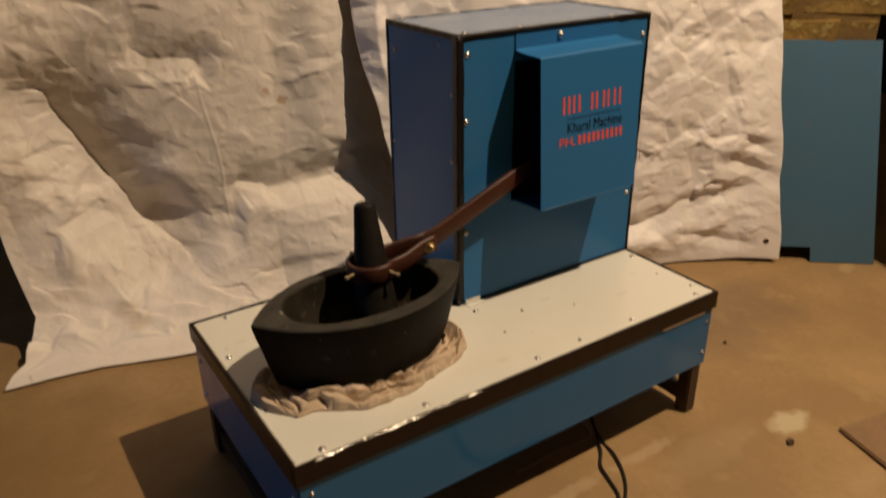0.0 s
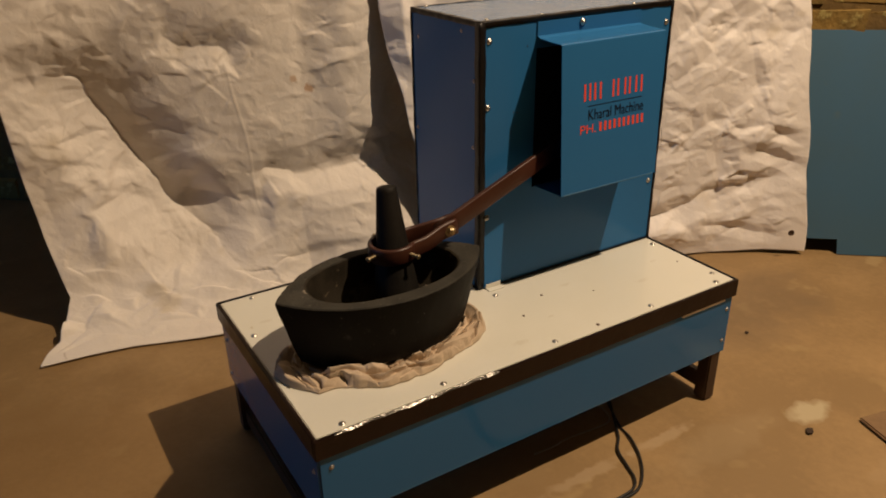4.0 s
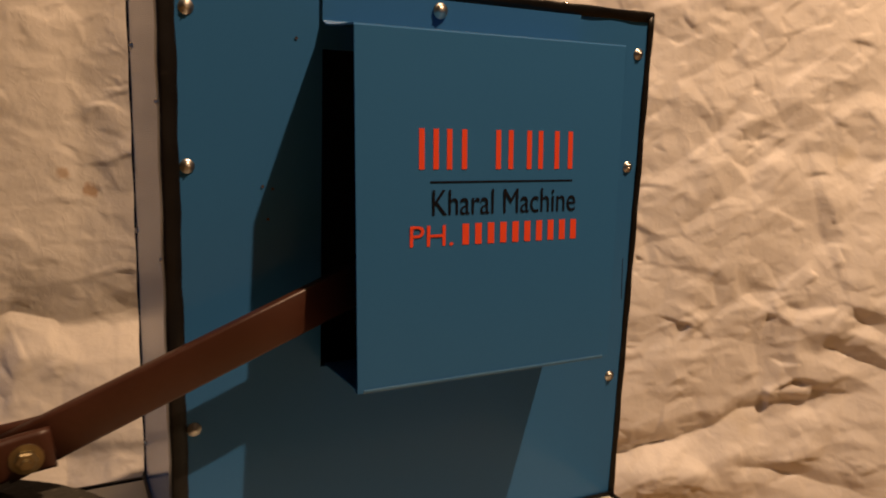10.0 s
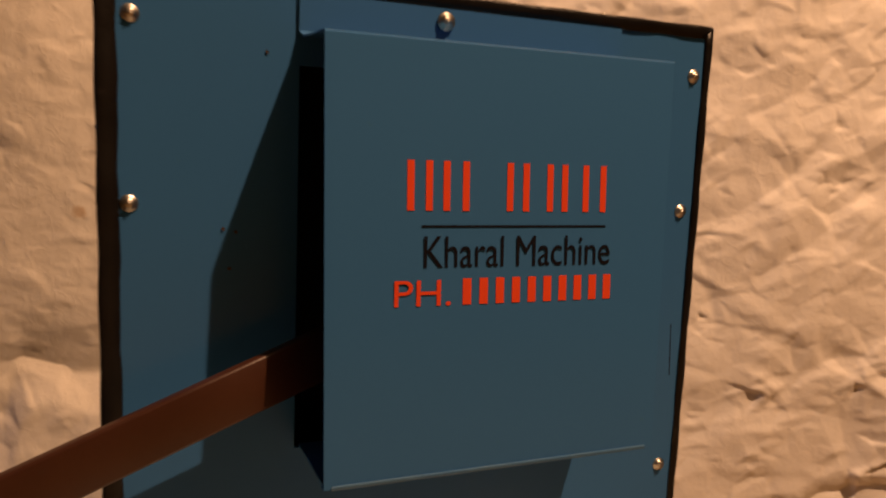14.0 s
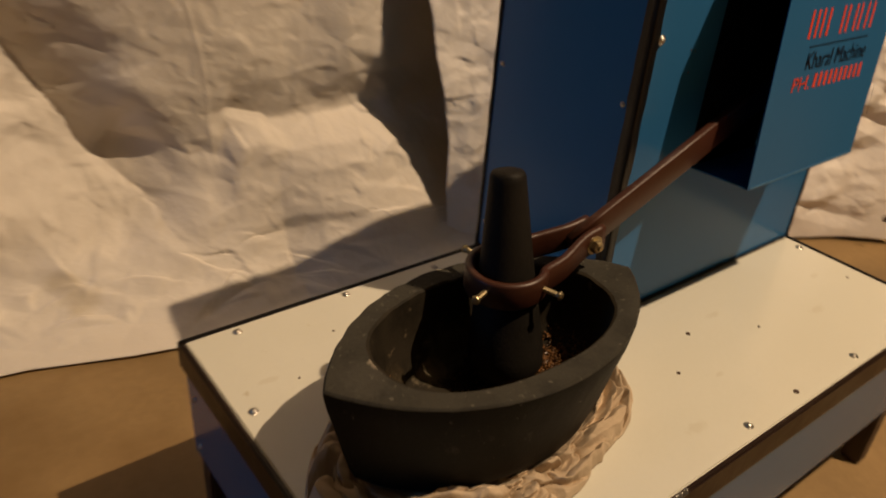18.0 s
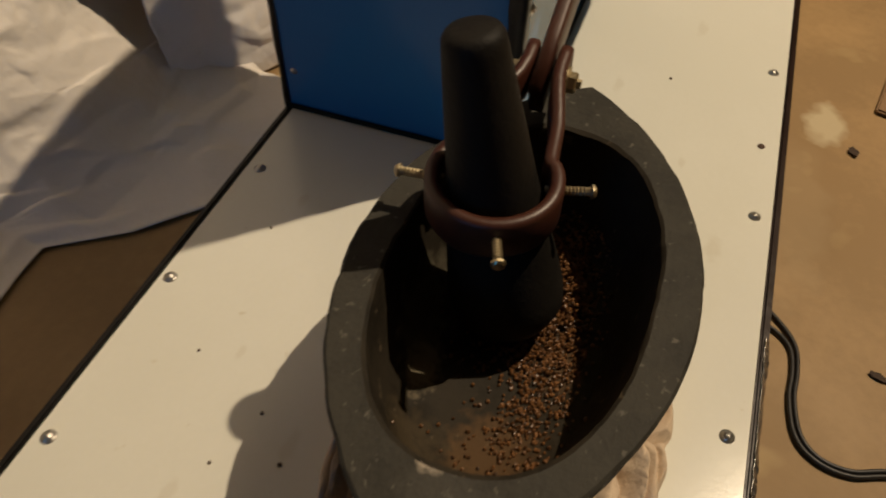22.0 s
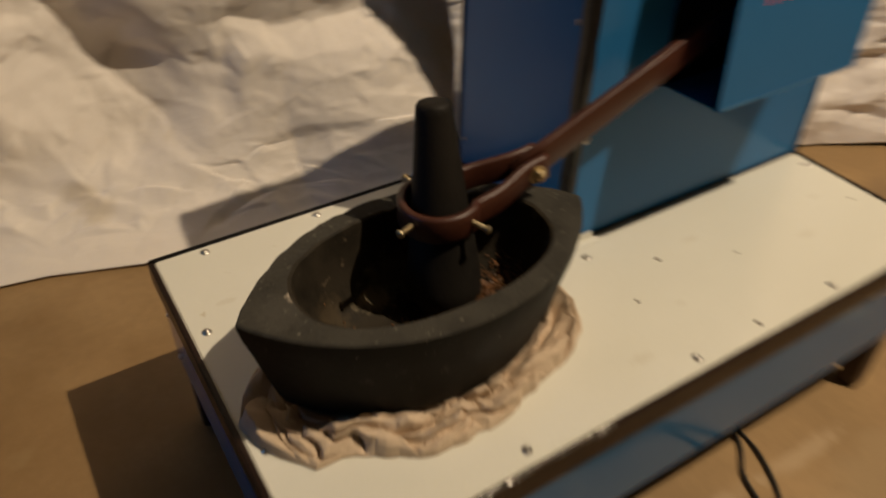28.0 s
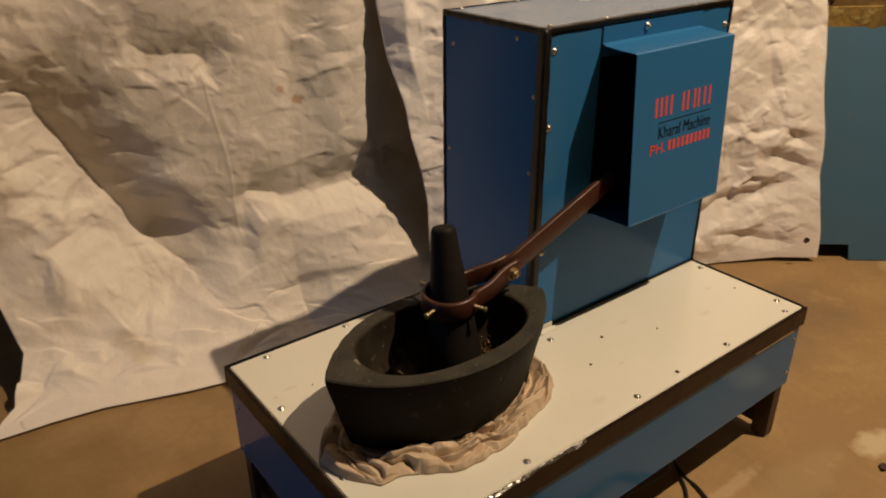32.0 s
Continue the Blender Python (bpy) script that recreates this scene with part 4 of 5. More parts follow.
    for x, z in ((0.545, 0.742), (0.518, 0.628), (0.526, 0.626), (0.522, 0.602)):
        h = part("screw_hole", lathe([(0, 0.0002), (0.0008, 0.0003), (0.0010, 0.0005), (0.0012, 0), (0, -0.0004)], 8), M["hole"], t)
        h.matrix_local = Matrix.Translation((x, BY0 - 0.0004, z)) @ Matrix.Rotation(radians(90), 4, "X")

    # the sheet-metal cover: flange, sloping top, front and one closed side
    tl, bl = Vector((0.567, 0.175, 0.749)), Vector((0.5675, 0.157, 0.481))
    tr, br_ = Vector((0.812, 0.175, 0.750)), Vector((0.803, 0.156, 0.482))
    k, yb = 1.2e-3, BY0 - 0.0026
    rows = [(Vector((0.565, yb, 0.781)), Vector((0.811, yb, 0.781))), (Vector((0.565, yb, 0.757)), Vector((0.811, yb, 0.757))),
            (Vector((0.566, yb - 0.006, 0.7535)), Vector((0.813, yb - 0.006, 0.7545))), (Vector((0.566, 0.205, 0.7515)), Vector((0.812, 0.208, 0.7528))),
            (tl + Vector((0, 0.004, 0.0018)), tr + Vector((0, 0.004, 0.0016))), (tl + Vector((0, 0.001, 0.001)), tr + Vector((0, 0.001, 0.001)))]
    rows += [(tl + (bl - tl) * i / 8, tr + (br_ - tr) * i / 8) for i in range(9)]
    rows += [(bl + Vector((0, 0.0015, -0.0008)), br_ + Vector((0, 0.0015, -0.0008))), (bl + Vector((0, 0.007, -0.001)), br_ + Vector((0, 0.007, -0.001)))]

    def skin(u, v):
        i = np.rint(v * (len(rows) - 1)).astype(int)
        a = np.array([tuple(r[0]) for r in rows])[i]
        b = np.array([tuple(r[1]) for r in rows])[i]
        return a + (b - a) * u[..., None]

    cover = part("cover", grid("cover", skin, 10, len(rows) - 1, M["dull_blue"], k), None, t, "bent blue metal cover with red and black lettering")
    cover.data.polygons.foreach_set("use_smooth", [False] * len(cover.data.polygons))
    sd = bmesh.new()
    ring = [br_, Vector((0.803, yb, 0.476)), Vector((0.811, yb, 0.752)), tr]
    f0 = [sd.verts.new(q) for q in ring]
    f1 = [sd.verts.new(q + Vector((-k, 0, 0))) for q in ring]
    sd.faces.new(f0)
    sd.faces.new(f1[::-1])
    for i in range(4):
        sd.faces.new((f0[i], f0[(i + 1) % 4], f1[(i + 1) % 4], f1[i]))
    part("side_flap", sd, M["dull_blue"], cover, "blue metal side of the cover")
    sd = bmesh.new()
    ring = [bl + Vector((0.001, 0.003, -0.0002)), br_ + Vector((-0.002, 0.003, -0.0002)), Vector((0.802, yb, 0.477)), Vector((0.5685, yb, 0.477))]
    f0 = [sd.verts.new(q) for q in ring]
    f1 = [sd.verts.new(q + Vector((0, 0, k))) for q in ring]
    sd.faces.new(f0)
    sd.faces.new(f1[::-1])
    for i in range(4):
        sd.faces.new((f0[i], f0[(i + 1) % 4], f1[(i + 1) % 4], f1[i]))
    lip = part("lip", sweep([bl + (br_ - bl) * q + Vector((0, -0.0002, 0.0008)) for q in (0.02, 0.3, 0.6, 0.97)], rounded(0.0022, 0.0026, 0.0006)), M["bare"], cover, "bare folded metal lip")
    lip.data.shade_flat()
    part("bottom_flap", sd, M["dull_blue"], cover, "blue metal underside of the cover")
    sc = new("screw", SCREW)
    sc.parent = cover
    sc.matrix_local = Matrix.Translation((0.666, yb - k - 0.0006, 0.772)) @ Matrix.Rotation(radians(90), 4, "X")

    def at(x, z):
        a, b = (x - 0.567) / 0.241, (0.750 - z) / 0.268
        p = (tl * (1 - b) + bl * b) * (1 - a) + (tr * (1 - b) + br_ * b) * a
        return Vector((x, p.y - 0.0002, z))

    # first line: plain red shapes, one for every character of the name
    def plate(ring):
        bm = bmesh.new()
        f0, f1 = [bm.verts.new(at(*q)) for q in ring], [bm.verts.new(at(*q) + Vector((0, -0.0001, 0))) for q in ring]
        bm.faces.new(f1)
        bm.faces.new(f0[::-1])
        for i in range(len(ring)):
            bm.faces.new((f0[i], f0[(i + 1) % len(ring)], f1[(i + 1) % len(ring)], f1[i]))
        part("red_shape", bm, M["red"], cover)

    def bar(x0, z0, x1, z1):
        plate([(x0, z0), (x1, z0), (x1, z1), (x0, z1)])
    lo, hi = 0.6475, 0.678
    for x0, x1 in ((0.6175, 0.6220), (0.6295, 0.6340), (0.6410, 0.6455), (0.6540, 0.6585), (0.6845, 0.6890), (0.6960, 0.7005), (0.7135, 0.7180), (0.7245, 0.7290),
                   (0.7405, 0.7450), (0.7540, 0.7585)):
        bar(x0, lo, x1, hi)
    bar_text(cover, 0.627, 0.759, 0.6372, 0.6386, at, "rule", M["black_vinyl"], [(1, 1)])
    # second line, legible
    slope = math.atan2((at(0.75, 0.62) - at(0.63, 0.62)).y, 0.12)
    cu = bpy.data.curves.new("lettering", "FONT")
    cu.body, cu.size, cu.extrude = "Kharal Machine", 0.0285, 0.00005
    tx = new("lettering", cu)
    tx.parent = cover
    bpy.context.view_layer.update()
    wdt = tx.dimensions.x or 0.16
    tx.matrix_local = Matrix.Translation(at(0.627, 0.6125) + Vector((0, -0.0001, 0))) @ Matrix.Rotation(slope, 4, "Z") @ Matrix.Rotation(
        radians(90 - 2.5), 4, "X") @ Matrix.Diagonal((0.134 / wdt, 1, 1, 1))
    cu.materials.append(M["black_vinyl"])
    tagged(tx, "black lettering in two words")
    cu = bpy.data.curves.new("lettering", "FONT")
    cu.body, cu.size, cu.extrude = "PH.", 0.0235, 0.00005
    t2 = new("lettering", cu)
    t2.parent = cover
    bpy.context.view_layer.update()
    wdt = t2.dimensions.x or 0.04
    t2.matrix_local = Matrix.Translation(at(0.608, 0.589) + Vector((0, -0.0001, 0))) @ Matrix.Rotation(slope, 4, "Z") @ Matrix.Rotation(
        radians(90 - 2.5), 4, "X") @ Matrix.Diagonal((0.037 / wdt, 1, 1, 1))
    cu.materials.append(M["red"])
    tagged(t2, "red lettering")
    bar_text(cover, 0.655, 0.764, 0.589, 0.6055, at, "red_bar", M["red"], [(0.62, 1) if i % 2 == 0 else (0.6, 0) for i in range(19)])
    bar_text(cover, 0.8155, 0.8163, 0.532, 0.569, at, "scratch", M["black_vinyl"], [(1, 1)])
    return t


# ---------------------------------------------------------------- arm, ring and pestle
AXIS_TOP, AXIS_LOW = Vector((0.247, 0.225, 0.550)), Vector((0.240, 0.186, 0.336))


def drive_arm(machine):
    c = AXIS_LOW + (AXIS_TOP - AXIS_LOW) * 0.50
    c.z = 0.445
    piv = Vector((0.348, 0.204, 0.457))
    end = Vector((0.64, 0.204, 0.578))
    d = (end - piv).normalized()
    t = part("drive_arm", sweep([piv - d * 0.018, piv + d * 0.03, piv + d * 0.15, end], rounded(0.010, 0.033, 0.0022)), M["paint_arm"], machine,
             "brown painted flat-bar arm reaching to the pestle", True)
    # the strap that runs round the pestle and back to the bar
    r = 0.0375
    pts = [piv + Vector((0.016, -0.0115, 0.004)), piv + Vector((-0.012, -0.0125, 0.0)), Vector((c.x + 0.055, c.y - 0.024, 0.449))]
    for a in range(-48, -313, -12):
        pts.append(Vector((c.x + r * math.cos(radians(a)), c.y + r * math.sin(radians(a)), 0.445 + 0.06 * r * math.cos(radians(a)))))
    pts += [Vector((c.x + 0.055, c.y + 0.024, 0.449)), piv + Vector((-0.012, 0.0125, 0.0)), piv + Vector((0.016, 0.0115, 0.004))]
    part("clamp_strap", sweep(spline(pts, 3), rounded(0.0090, 0.029, 0.0035)), M["paint_arm"], t, "brown painted strap bent round the pestle", True)

    def bolt(p, way, length, head=0.0085, name="bolt", mt="brass"):
        bm = lathe([(0, -length), (0.0027, -length), (0.0032, -length + 0.001)] + [(0.0026 + 0.0006 * (i % 2), -length + 0.001 + i * 0.0011) for i in range(int(length / 0.0011) - 2)]
                   + [(0.0032, 0)], 10)
        lathe([(0, 0.0001), (head * 0.52, 0.0001), (head * 0.55, 0.0006), (head * 0.50, 0.0022), (head * 0.34, 0.0034), (0, 0.0038)], 14, bm)
        b = part(name, bm, M[mt], t, "plated bolt")
        b.matrix_local = Matrix.Translation(p) @ Vector(way).to_track_quat("Z", "Y").to_matrix().to_4x4()

    up = Vector((0, 0, 0.004))
    for a in (200, 95, -72):
        w = Vector((math.cos(radians(a)), math.sin(radians(a)), 0))
        bolt(Vector((c.x, c.y, 0.446)) + w * (r + 0.021), w, 0.028)
    # pivot bolt with washer and nut on both sides of the bar
    for s in (-1, 1):
        bm = lathe([(0, 0), (0.0105, 0), (0.0105, 0.0016), (0.007, 0.0018), (0, 0.0018)], 18)
        lathe([(0, 0.0017), (0.0072, 0.0017), (0.0072, 0.0065), (0.006, 0.0075), (0.0035, 0.0076), (0.003, 0.0105), (0, 0.0105)], 6, bm)
        n = part("pivot_nut", bm, M["brass"], t, "plated nut and washer")
        n.matrix_local = Matrix.Translation(piv + Vector((0, s * 0.0158, 0.0))) @ Matrix.Rotation(radians(90 * s * -1), 4, "X")
    return t


def pestle():
    d = (AXIS_TOP - AXIS_LOW)
    L = d.length
    prof = [(0, L + 0.0004), (0.0105, L), (0.0150, L - 0.0015), (0.0172, L - 0.005), (0.0180, L - 0.011), (0.0225, L - 0.055), (0.0275, L - 0.10), (0.0322, L - 0.135), (0.0365, L - 0.165),
            (0.039, 0.030), (0.0385, 0.016), (0.032, 0.004), (0.016, 0.0004), (0, 0)]
    bm = lathe(prof, 40)
    for v in bm.verts:
        s = 1 + 0.018 * noise.noise(v.co * 35) + 0.01 * noise.noise(v.co * 90)
        v.co.x *= s
        v.co.y *= s
    ob = part("pestle", bm, M["pestle"], smooth=True)
    ob.matrix_basis = Matrix.Translation(AXIS_LOW) @ d.to_track_quat("Z", "Y").to_matrix().to_4x4()
    tagged(ob, "tapered black stone pestle standing in the mortar", "pestle")


# ---------------------------------------------------------------- mortar, grains, rag
MC, RIM = Vector((0.211, 0.1755, 0.0)), 0.421


def lens(phi, a, w, soft=0.0):
    """A pointed oval of half length a and half width w at angle phi."""
    R = (a * a + w * w) / (2 * w)
    cx, sx = math.cos(phi), math.sin(phi)
    s = abs(sx)
    # meet the ray from the middle with the arc
    b = s * (R - w)
    rr = -b + math.sqrt(max(b * b + R * R - (R - w) ** 2, 0))
    rr = min(rr, a)
    if soft:
        e = 1 / math.sqrt((cx / a) ** 2 + (sx / w) ** 2)
        rr = rr * (1 - soft) + e * soft
    return rr * cx, rr * sx


def inner(phi, a, w):
    e = 2.25
    cx, sx = abs(math.cos(phi)), abs(math.sin(phi))
    rr = ((cx / a) ** e + (sx / w) ** e) ** (-1 / e)
    return rr * math.cos(phi), rr * math.sin(phi)


def mortar():
    n = 128
    z0 = TH + 0.011
    rings = []
    H = RIM - z0
    spec = [("o", 0.55, 0.0), ("o", 0.80, 0.002), ("o", 0.835, 0.007), ("o", 0.86, 0.02), ("o", 0.90, 0.045), ("o", 0.945, 0.08), ("o", 0.98, H - 0.024),
            ("o", 0.996, H - 0.006), ("o", 0.997, H - 0.002), ("o", 0.985, H)]
    for kind, k, h in spec:
        wk = 0.72 + 0.28 * (k - 0.8) / 0.197 if k >= 0.8 else 0.72 * k / 0.8
        rings.append([(*lens(2 * math.pi * i / n, 0.190 * k, 0.1045 * wk, 0.04 if k > 0.8 else 0.4), z0 + h) for i in range(n)])
    for k, dz in ((1.02, 0.0), (0.995, -0.0015), (0.985, -0.005), (0.965, -0.03), (0.90, -0.06), (0.76, -0.083), (0.50, -0.093), (0.2, -0.096)):
        rings.append([(*inner(2 * math.pi * i / n, 0.1335 * k, 0.0785 * k), RIM + dz) for i in range(n)])
    vs = []
    for k, r in enumerate(rings):
        row = []
        for x, y, z in r:
            p = Vector((x, y, z))
            j = 0.0012 * noise.noise(p * 40) + 0.0008 * noise.noise(p * 110)
            f = 1 + j * 8 / max(0.05, math.hypot(x, y)) * 0.1
            row.append((MC.x + x * f, MC.y + y * f, z + j * (0.8 if 8 <= k <= 11 else 0.3)))
        vs.append(row)
    t = thing("mortar", "boat-shaped black stone mortar with flat rim on a rag", "mortar")
    for name, k0, k1, mt, lab in (("body", 0, 8, "stone", "smooth black stone outside, narrowing to the foot"), ("rim", 8, 10, "rim", "flat worn rim with pale scuffs, base coloured as lit"),
                                  ("bowl", 10, len(vs) - 1, "bowl", "dark oval hollow dusted with powder, base lifted for bounced light")):
        verts = [q for row in vs[k0:k1 + 1] for q in row]
        faces = [(k * n + i, k * n + (i + 1) % n, (k + 1) * n + (i + 1) % n, (k + 1) * n + i) for k in range(k1 - k0) for i in range(n)]
        if k0 == 0:
            faces.append(tuple(range(n))[::-1])
        if k1 == len(vs) - 1:
            faces.append(tuple(range((k1 - k0) * n, (k1 - k0 + 1) * n)))
        me = bpy.data.meshes.new(name)
        me.from_pydata(verts, [], faces)
        me.materials.append(M[mt])
        me.polygons.foreach_set("use_smooth", [True] * len(faces))
        me.set_sharp_from_angle(angle=radians(38))
        part(name, me, None, t, lab)
    st = M["bowl"]
    stain(st, (0.215, 0.236, 0.350), 0.040, (0.125, 0.112, 0.078), 0.6, (1.3, 0.7, 0.8), 90)
    stain(st, (0.178, 0.226, 0.338), 0.022, (0.23, 0.19, 0.125), 0.55, (1.2, 0.7, 0.8), 150)
    stain(st, (0.128, 0.205, 0.350), 0.030, (0.10, 0.072, 0.038), 0.3, (0.9, 1.1, 0.9), 120)
    stain(st, (0.135, 0.165, 0.335), 0.048, (0.13, 0.072, 0.031), 0.55, (0.9, 0.7, 0.6), 110)
    stain(st, (0.215, 0.140, 0.336), 0.036, (0.12, 0.07, 0.034), 0.6, (1.2, 0.5, 0.5), 120)
    stain(M["rim"], (0.077, 0.183, 0.421), 0.007, (0.42, 0.36, 0.28), 0.9, (1, 1.2, 1), 150)
    stain(M["rim"], (0.06, 0.17, 0.421), 0.025, (0.07, 0.065, 0.055), 0.35, (1, 1.2, 1), 160)


def bowl_z(x, y):
    """Height of the bowl's inside at a place."""
    q = ((abs(x - MC.x) / 0.1335) ** 2.25 + (abs(y - MC.y) / 0.0785) ** 2.25) ** (1 / 2.25)
    return RIM + float(np.interp(q, [0, 0.2, 0.5, 0.76, 0.9, 0.965, 1.0], [-0.096, -0.096, -0.093, -0.083, -0.06, -0.03, 0.0])), q


def grains():
    rng = random.Random(12)
    base = bmesh.new()
    bmesh.ops.create_icosphere(base, subdivisions=1, radius=1)
    shape = [v.co.copy() for v in base.verts]
    tris = [[v.index for v in f.verts] for f in base.faces]
    base.free()
    verts, faces = [], []
    k = 0
    while k < 3900:
        x, y = rng.gauss(0.266, 0.030), rng.gauss(0.169, 0.018)
        if rng.random() < 0.22:
            x, y = rng.gauss(0.20, 0.045), rng.gauss(0.150, 0.012)
        if rng.random() < 0.03:
            x, y = rng.gauss(0.13, 0.03), rng.gauss(0.16, 0.02)
        z, q = bowl_z(x, y)
        if q > 0.88:
            continue
        r = rng.uniform(0.0009, 0.0017)
        m = Euler((rng.uniform(0, 6), rng.uniform(0, 6), rng.uniform(0, 6))).to_matrix()
        heap = 0.013 * math.exp(-((x - 0.272) / 0.045) ** 2 - ((y - 0.163) / 0.03) ** 2)
        o = Vector((x, y, z + r * 0.6 + rng.uniform(0, 1) * heap))
        b = len(verts)
        verts += [o + m @ Vector((c.x * r * 1.25, c.y * r, c.z * r * 0.85)) for c in shape]
        faces += [[b + i for i in f] for f in tris]
        k += 1
    me = bpy.data.meshes.new("seeds")
    me.from_pydata(verts, [], faces)
    me.materials.append(M["grain"])
    n, l = M["grain"].node_tree.nodes, M["grain"].node_tree.links
    geo, hsv, mr = n.new("ShaderNodeNewGeometry"), n.new("ShaderNodeHueSaturation"), n.new("ShaderNodeMapRange")
    bs = n["Principled BSDF"]
    l.new(geo.outputs["Random Per Island"], mr.inputs["Value"])
    mr.inputs["To Min"].default_value, mr.inputs["To Max"].default_value = 0.35, 1.5
    l.new(mr.outputs["Result"], hsv.inputs["Value"])
    l.new(bs.inputs["Base Color"].links[0].from_socket, hsv.inputs["Color"])
    l.new(hsv.outputs["Color"], bs.inputs["Base Color"])
    tagged(new("seeds", me), "heap of small reddish-brown seeds in the mortar", "seeds", kind="stuff")


def rag():
    """The rag wound round the foot of the mortar: a twisted ruff of cloth with loose corners."""
    nu, nv = 1100, 96
    phi, s = np.meshgrid(np.linspace(0, 2 * math.pi, nu, endpoint=False) + math.pi / 2, np.linspace(0, 1, nv + 1), indexing="ij")
    cx, sx = np.cos(phi), np.sin(phi)
    r_in = 1 / np.sqrt((cx / 0.130) ** 2 + (sx / 0.055) ** 2)
    r_out = np.interp(np.degrees(phi) % 360, [0, 20, 45, 90, 130, 160, 178, 188, 201, 205, 209, 219, 237, 267, 294, 318, 339, 350, 360],
                      [0.172, 0.165, 0.125, 0.105, 0.125, 0.18, 0.207, 0.196, 0.180, 0.178, 0.158, 0.139, 0.135, 0.117, 0.115, 0.135, 0.175, 0.179, 0.172])
    r_out = np.maximum(r_out, r_in + 0.03)
    r_out = r_out + 0.007 * facet(phi * 0.15, phi * 0, 0.020, 3)
    r = r_in + (r_out - r_in) * s
    arc = phi * 0.15                                           # metres along the ruff
    w = s * 0.065
    # long lobes of cloth lie round the foot at small angles and lap over one another; narrow creases part them
    rng = np.random.RandomState(31)
    turn = 2 * math.pi * 0.15
    pa = arc + 0.010 * value_noise(arc / 0.03, w / 0.02, 21) + 0.004 * value_noise(arc / 0.012, w / 0.010, 22)
    pw = w + 0.008 * value_noise(arc / 0.025, w / 0.03, 23) + 0.003 * value_noise(arc / 0.010, w / 0.012, 24)
    LOBES = 58
    first, second = np.full(phi.shape, 9.0), np.full(phi.shape, 9.0)
    lobe, lap = np.zeros(phi.shape), np.zeros(phi.shape)
    for n in range(LOBES):
        ca, cw = arc.min() + turn * (n + rng.rand()) / LOBES, rng.uniform(0.012, 0.066)
        t = rng.choice([-1, 1], p=[0.3, 0.7]) * rng.uniform(0.02, 0.42)
        L, W = rng.uniform(0.040, 0.110), rng.uniform(0.0062, 0.0145)
        if abs((ca / 0.15 + math.pi) % (2 * math.pi) - math.pi) < 0.5:      # puckered where it is bunched at the end
            L, W = L * 0.4, W * 0.75
        tall_n, tilt = rng.uniform(0.55, 1.15), rng.uniform(-0.45, 0.45)
        for k in (-turn, 0.0, turn):
            if ca + k < arc.min() - 0.06 or ca + k > arc.max() + 0.06:
                continue
            e = ((pa - ca - k) * math.cos(t) + (pw - cw) * math.sin(t)) / L
            f = ((pw - cw) * math.cos(t) - (pa - ca - k) * math.sin(t)) / W
            dist = np.sqrt(e * e + f * f)
            near = dist < first
            second = np.where(near, first, np.minimum(second, dist))
            first = np.where(near, dist, first)
            lobe, lap = np.where(near, tall_n, lobe), np.where(near, tilt * np.clip(f, -1.5, 1.5), lap)
    gap = np.clip(second - first, 0, 1.2)
    round_back = np.clip(gap / 0.65, 0, 1) ** 0.5
    cr, cr2 = crushed(arc, w, 0.013, 7, 1.9, 0.3), crushed(arc, w, 0.006, 9, 1.6, -0.3)
    bell = np.interp(s, [0, 0.28, 0.46, 0.72, 0.90, 0.97, 1], [0.0, 0.30, 1.0, 1.0, 0.85, 0.62, 0.0])
    tall = 0.8 + 0.45 * value_noise(arc / 0.07, arc * 0, 27)
    h = bell * tall * (0.0035 + lobe * 0.0190 * round_back + 0.0170 * np.clip(lap, -0.5, 0.6) + 0.0075 * cr + 0.0022 * cr2)
    h = np.maximum(h, 0.0016)
    h = np.where(s < 0.30, np.minimum(h, 0.0088), h)
    r = r + 0.011 * (round_back - 0.6) * bell * rise(1 - s, 0.0, 0.2)
    co = np.stack([MC.x + r * cx, MC.y + r * sx, TH + 0.0022 + h], -1)
    low = co.copy()
    low[..., 2] = TH + 0.0006
    verts = np.concatenate([co.reshape(-1, 3), low.reshape(-1, 3)])
    i = np.arange(nu * (nv + 1)).reshape(nu, nv + 1)
    j = np.roll(i, -1, axis=0)
    top = np.stack([i[:, :-1], j[:, :-1], j[:, 1:], i[:, 1:]], -1).reshape(-1, 4)
    k = nu * (nv + 1)
    rim = np.concatenate([np.stack([i[:, -1], j[:, -1], j[:, -1] + k, i[:, -1] + k], -1), np.stack([j[:, 0], i[:, 0], i[:, 0] + k, j[:, 0] + k], -1)])
    faces = np.concatenate([top, top[:, ::-1] + k, rim]).tolist()
    cloth = bpy.data.meshes.new("rag")
    cloth.from_pydata(verts.tolist(), [], faces)
    cloth.materials.append(M["rag"])
    cloth.polygons.foreach_set("use_smooth", [True] * len(cloth.polygons))
    tagged(part("rag", cloth), "crumpled beige cotton rag tucked under the mortar", "rag")


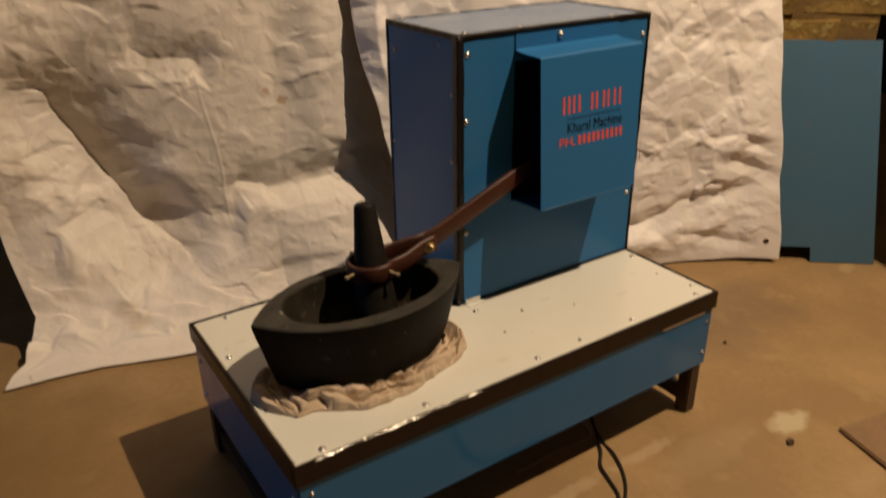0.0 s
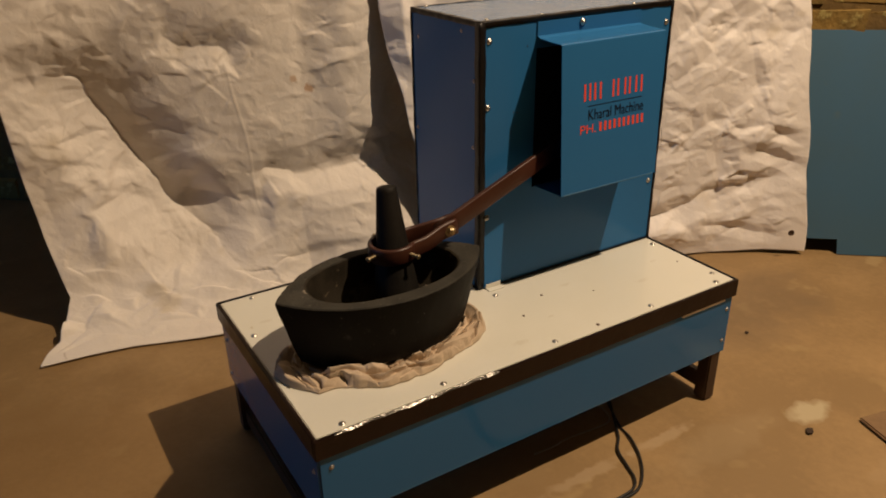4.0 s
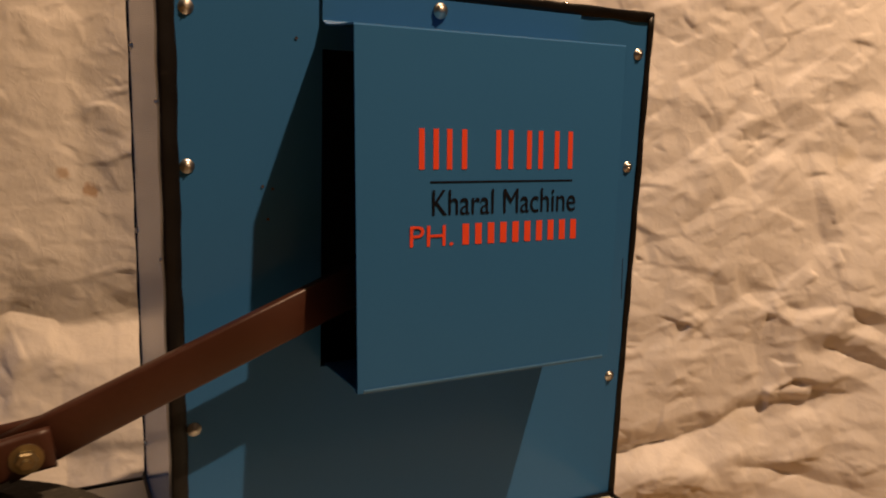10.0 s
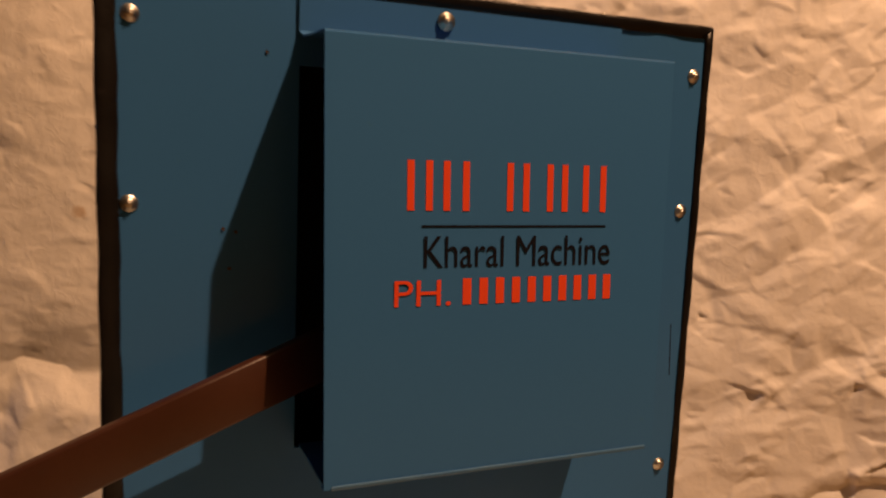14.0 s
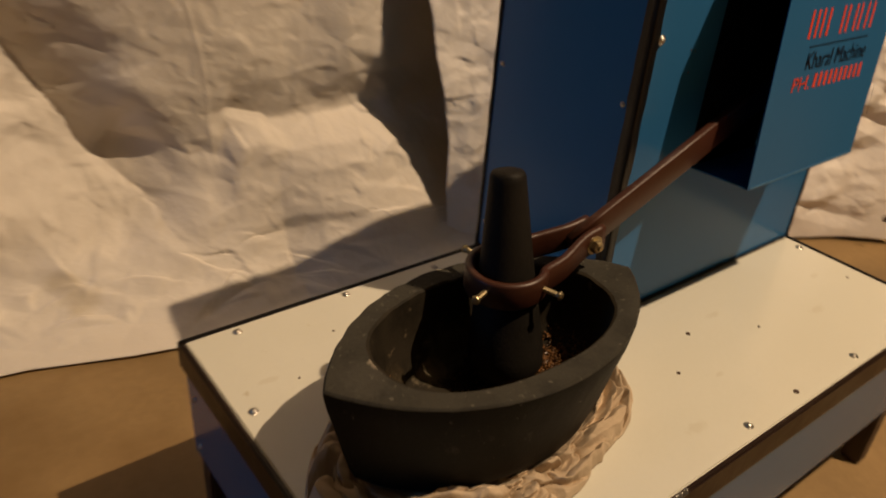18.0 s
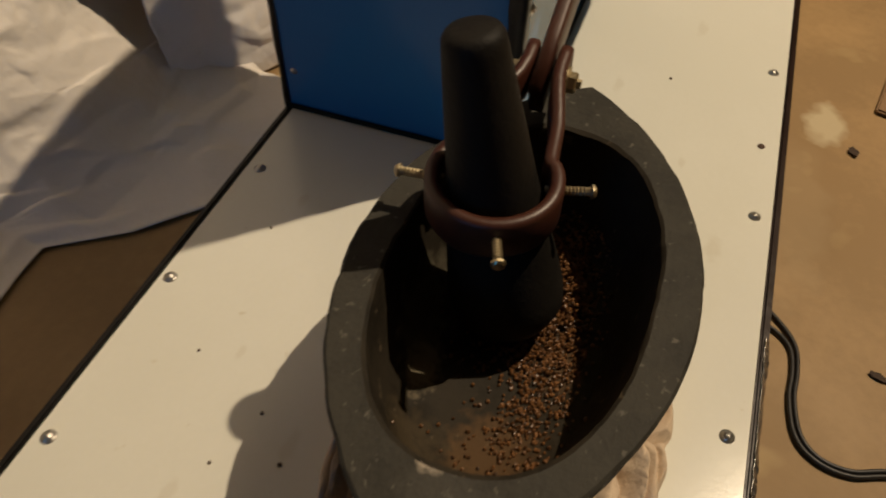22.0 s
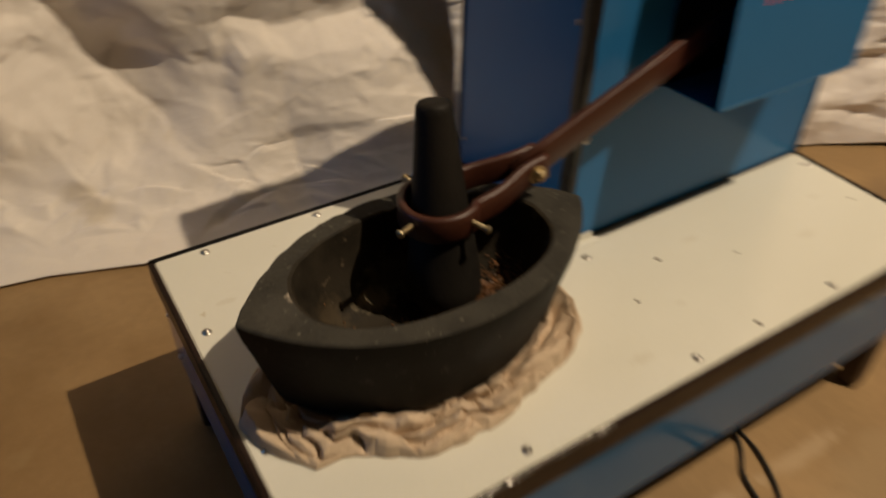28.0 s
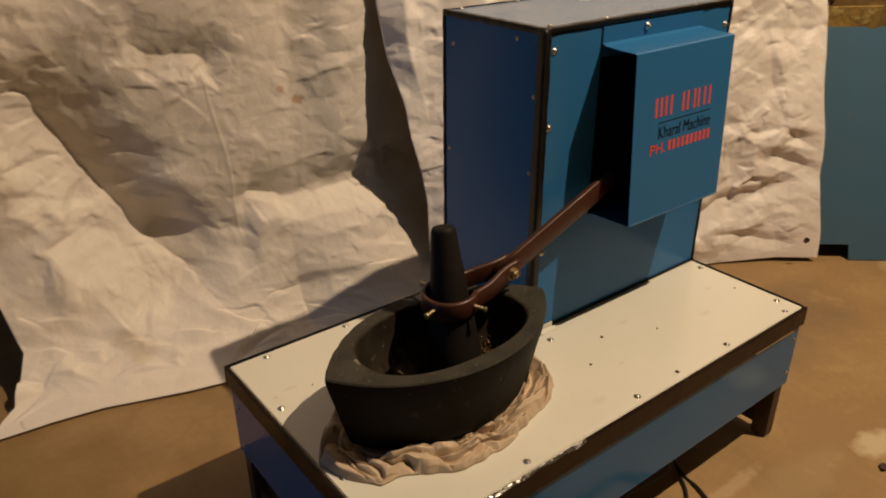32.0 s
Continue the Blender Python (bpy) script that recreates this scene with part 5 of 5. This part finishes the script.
def cord():
    r = 0.0027
    for pts, lab in ((((0.672, 0.20, 0.098), (0.668, 0.11, 0.04), (0.656, 0.045, r), (0.646, 0.0, r), (0.623, -0.048, r), (0.592, -0.086, r), (0.558, -0.110, r), (0.52, -0.1145, r), (0.48, -0.113, r),
                       (0.436, -0.1215, r), (0.414, -0.142, r), (0.410, -0.175, r), (0.424, -0.213, r), (0.45, -0.30, r), (0.55, -0.62, r)),
                      "black rubber power cord leaving the stand in a loop"),
                     (((0.690, 0.20, 0.098), (0.676, 0.11, 0.045), (0.650, 0.050, 0.008), (0.629, 0.016, r), (0.600, -0.013, r), (0.585, -0.052, r), (0.572, -0.086, r), (0.551, -0.1045, r), (0.518, -0.1085, r),
                       (0.479, -0.107, r), (0.432, -0.116, r), (0.4085, -0.140, r), (0.404, -0.175, r), (0.418, -0.214, r), (0.444, -0.301, r), (0.544, -0.621, r)),
                      "black rubber cord joining the looped one on the floor")):
        ob = part("power_cord", sweep(spline(pts, 7), circle(r, 10)), M["cord"], smooth=True)
        tagged(ob, lab, "cord", "power cords")


def thin_wire():
    r = 0.0016
    pts = ((0.458, 0.066, r), (0.50, 0.0635, r), (0.545, 0.067, r), (0.60, 0.062, r), (0.647, 0.063, r), (0.664, 0.10, r), (0.66, 0.20, r))
    tagged(part("thin_wire", sweep(spline(pts, 6), circle(r, 8)), M["wire"], smooth=True), "thin pale wire lying on the floor under the stand", "wire")


def debris(name, at, long, wide, spin, seed, label):
    """A curled chip of dried leaf or bark lying on the floor."""
    rng = random.Random(seed)
    bm = bmesh.new()
    k = 12
    rim = [(math.cos(2 * math.pi * i / k) * long * rng.uniform(0.75, 1.1), math.sin(2 * math.pi * i / k) * wide * rng.uniform(0.7, 1.1)) for i in range(k)]
    top = [bm.verts.new((x, y, 0.0022 + 6.0 * x * x + rng.uniform(0, 0.0012))) for x, y in rim]
    low = [bm.verts.new((x * 0.9, y * 0.9, 0.0002)) for x, y in rim]
    mid = bm.verts.new((0, 0, 0.0034))
    for i in range(k):
        j = (i + 1) % k
        bm.faces.new((top[i], top[j], mid))
        bm.faces.new((low[i], low[j], top[j], top[i]))
    bm.faces.new(low[::-1])
    ob = part(name, bm, M["chip"])
    ob.matrix_basis = pose(*at, 0, 0, spin)
    tagged(ob, label, "debris", "debris on the floor")


room()
wall = brick_wall()
sheet_left()
sheet_right()
leaning_board()
floor_slab()
SCREW = screw_mesh()
stand()
drive_arm(housing())
mortar()
pestle()
rag()
grains()
cord()
thin_wire()
debris("dry_leaf", (0.962, -0.176, 0.0), 0.011, 0.008, 25, 3, "small dark dried leaf lying on concrete floor")
debris("bark_chip", (0.547, -0.206, 0.0), 0.012, 0.005, 70, 5, "thin dark bark chip lying beside the cords")
debris("bark_chip", (1.165, 0.135, 0.0), 0.006, 0.005, 10, 7, "tiny dark crumb lying on concrete floor")
bricks(wall)
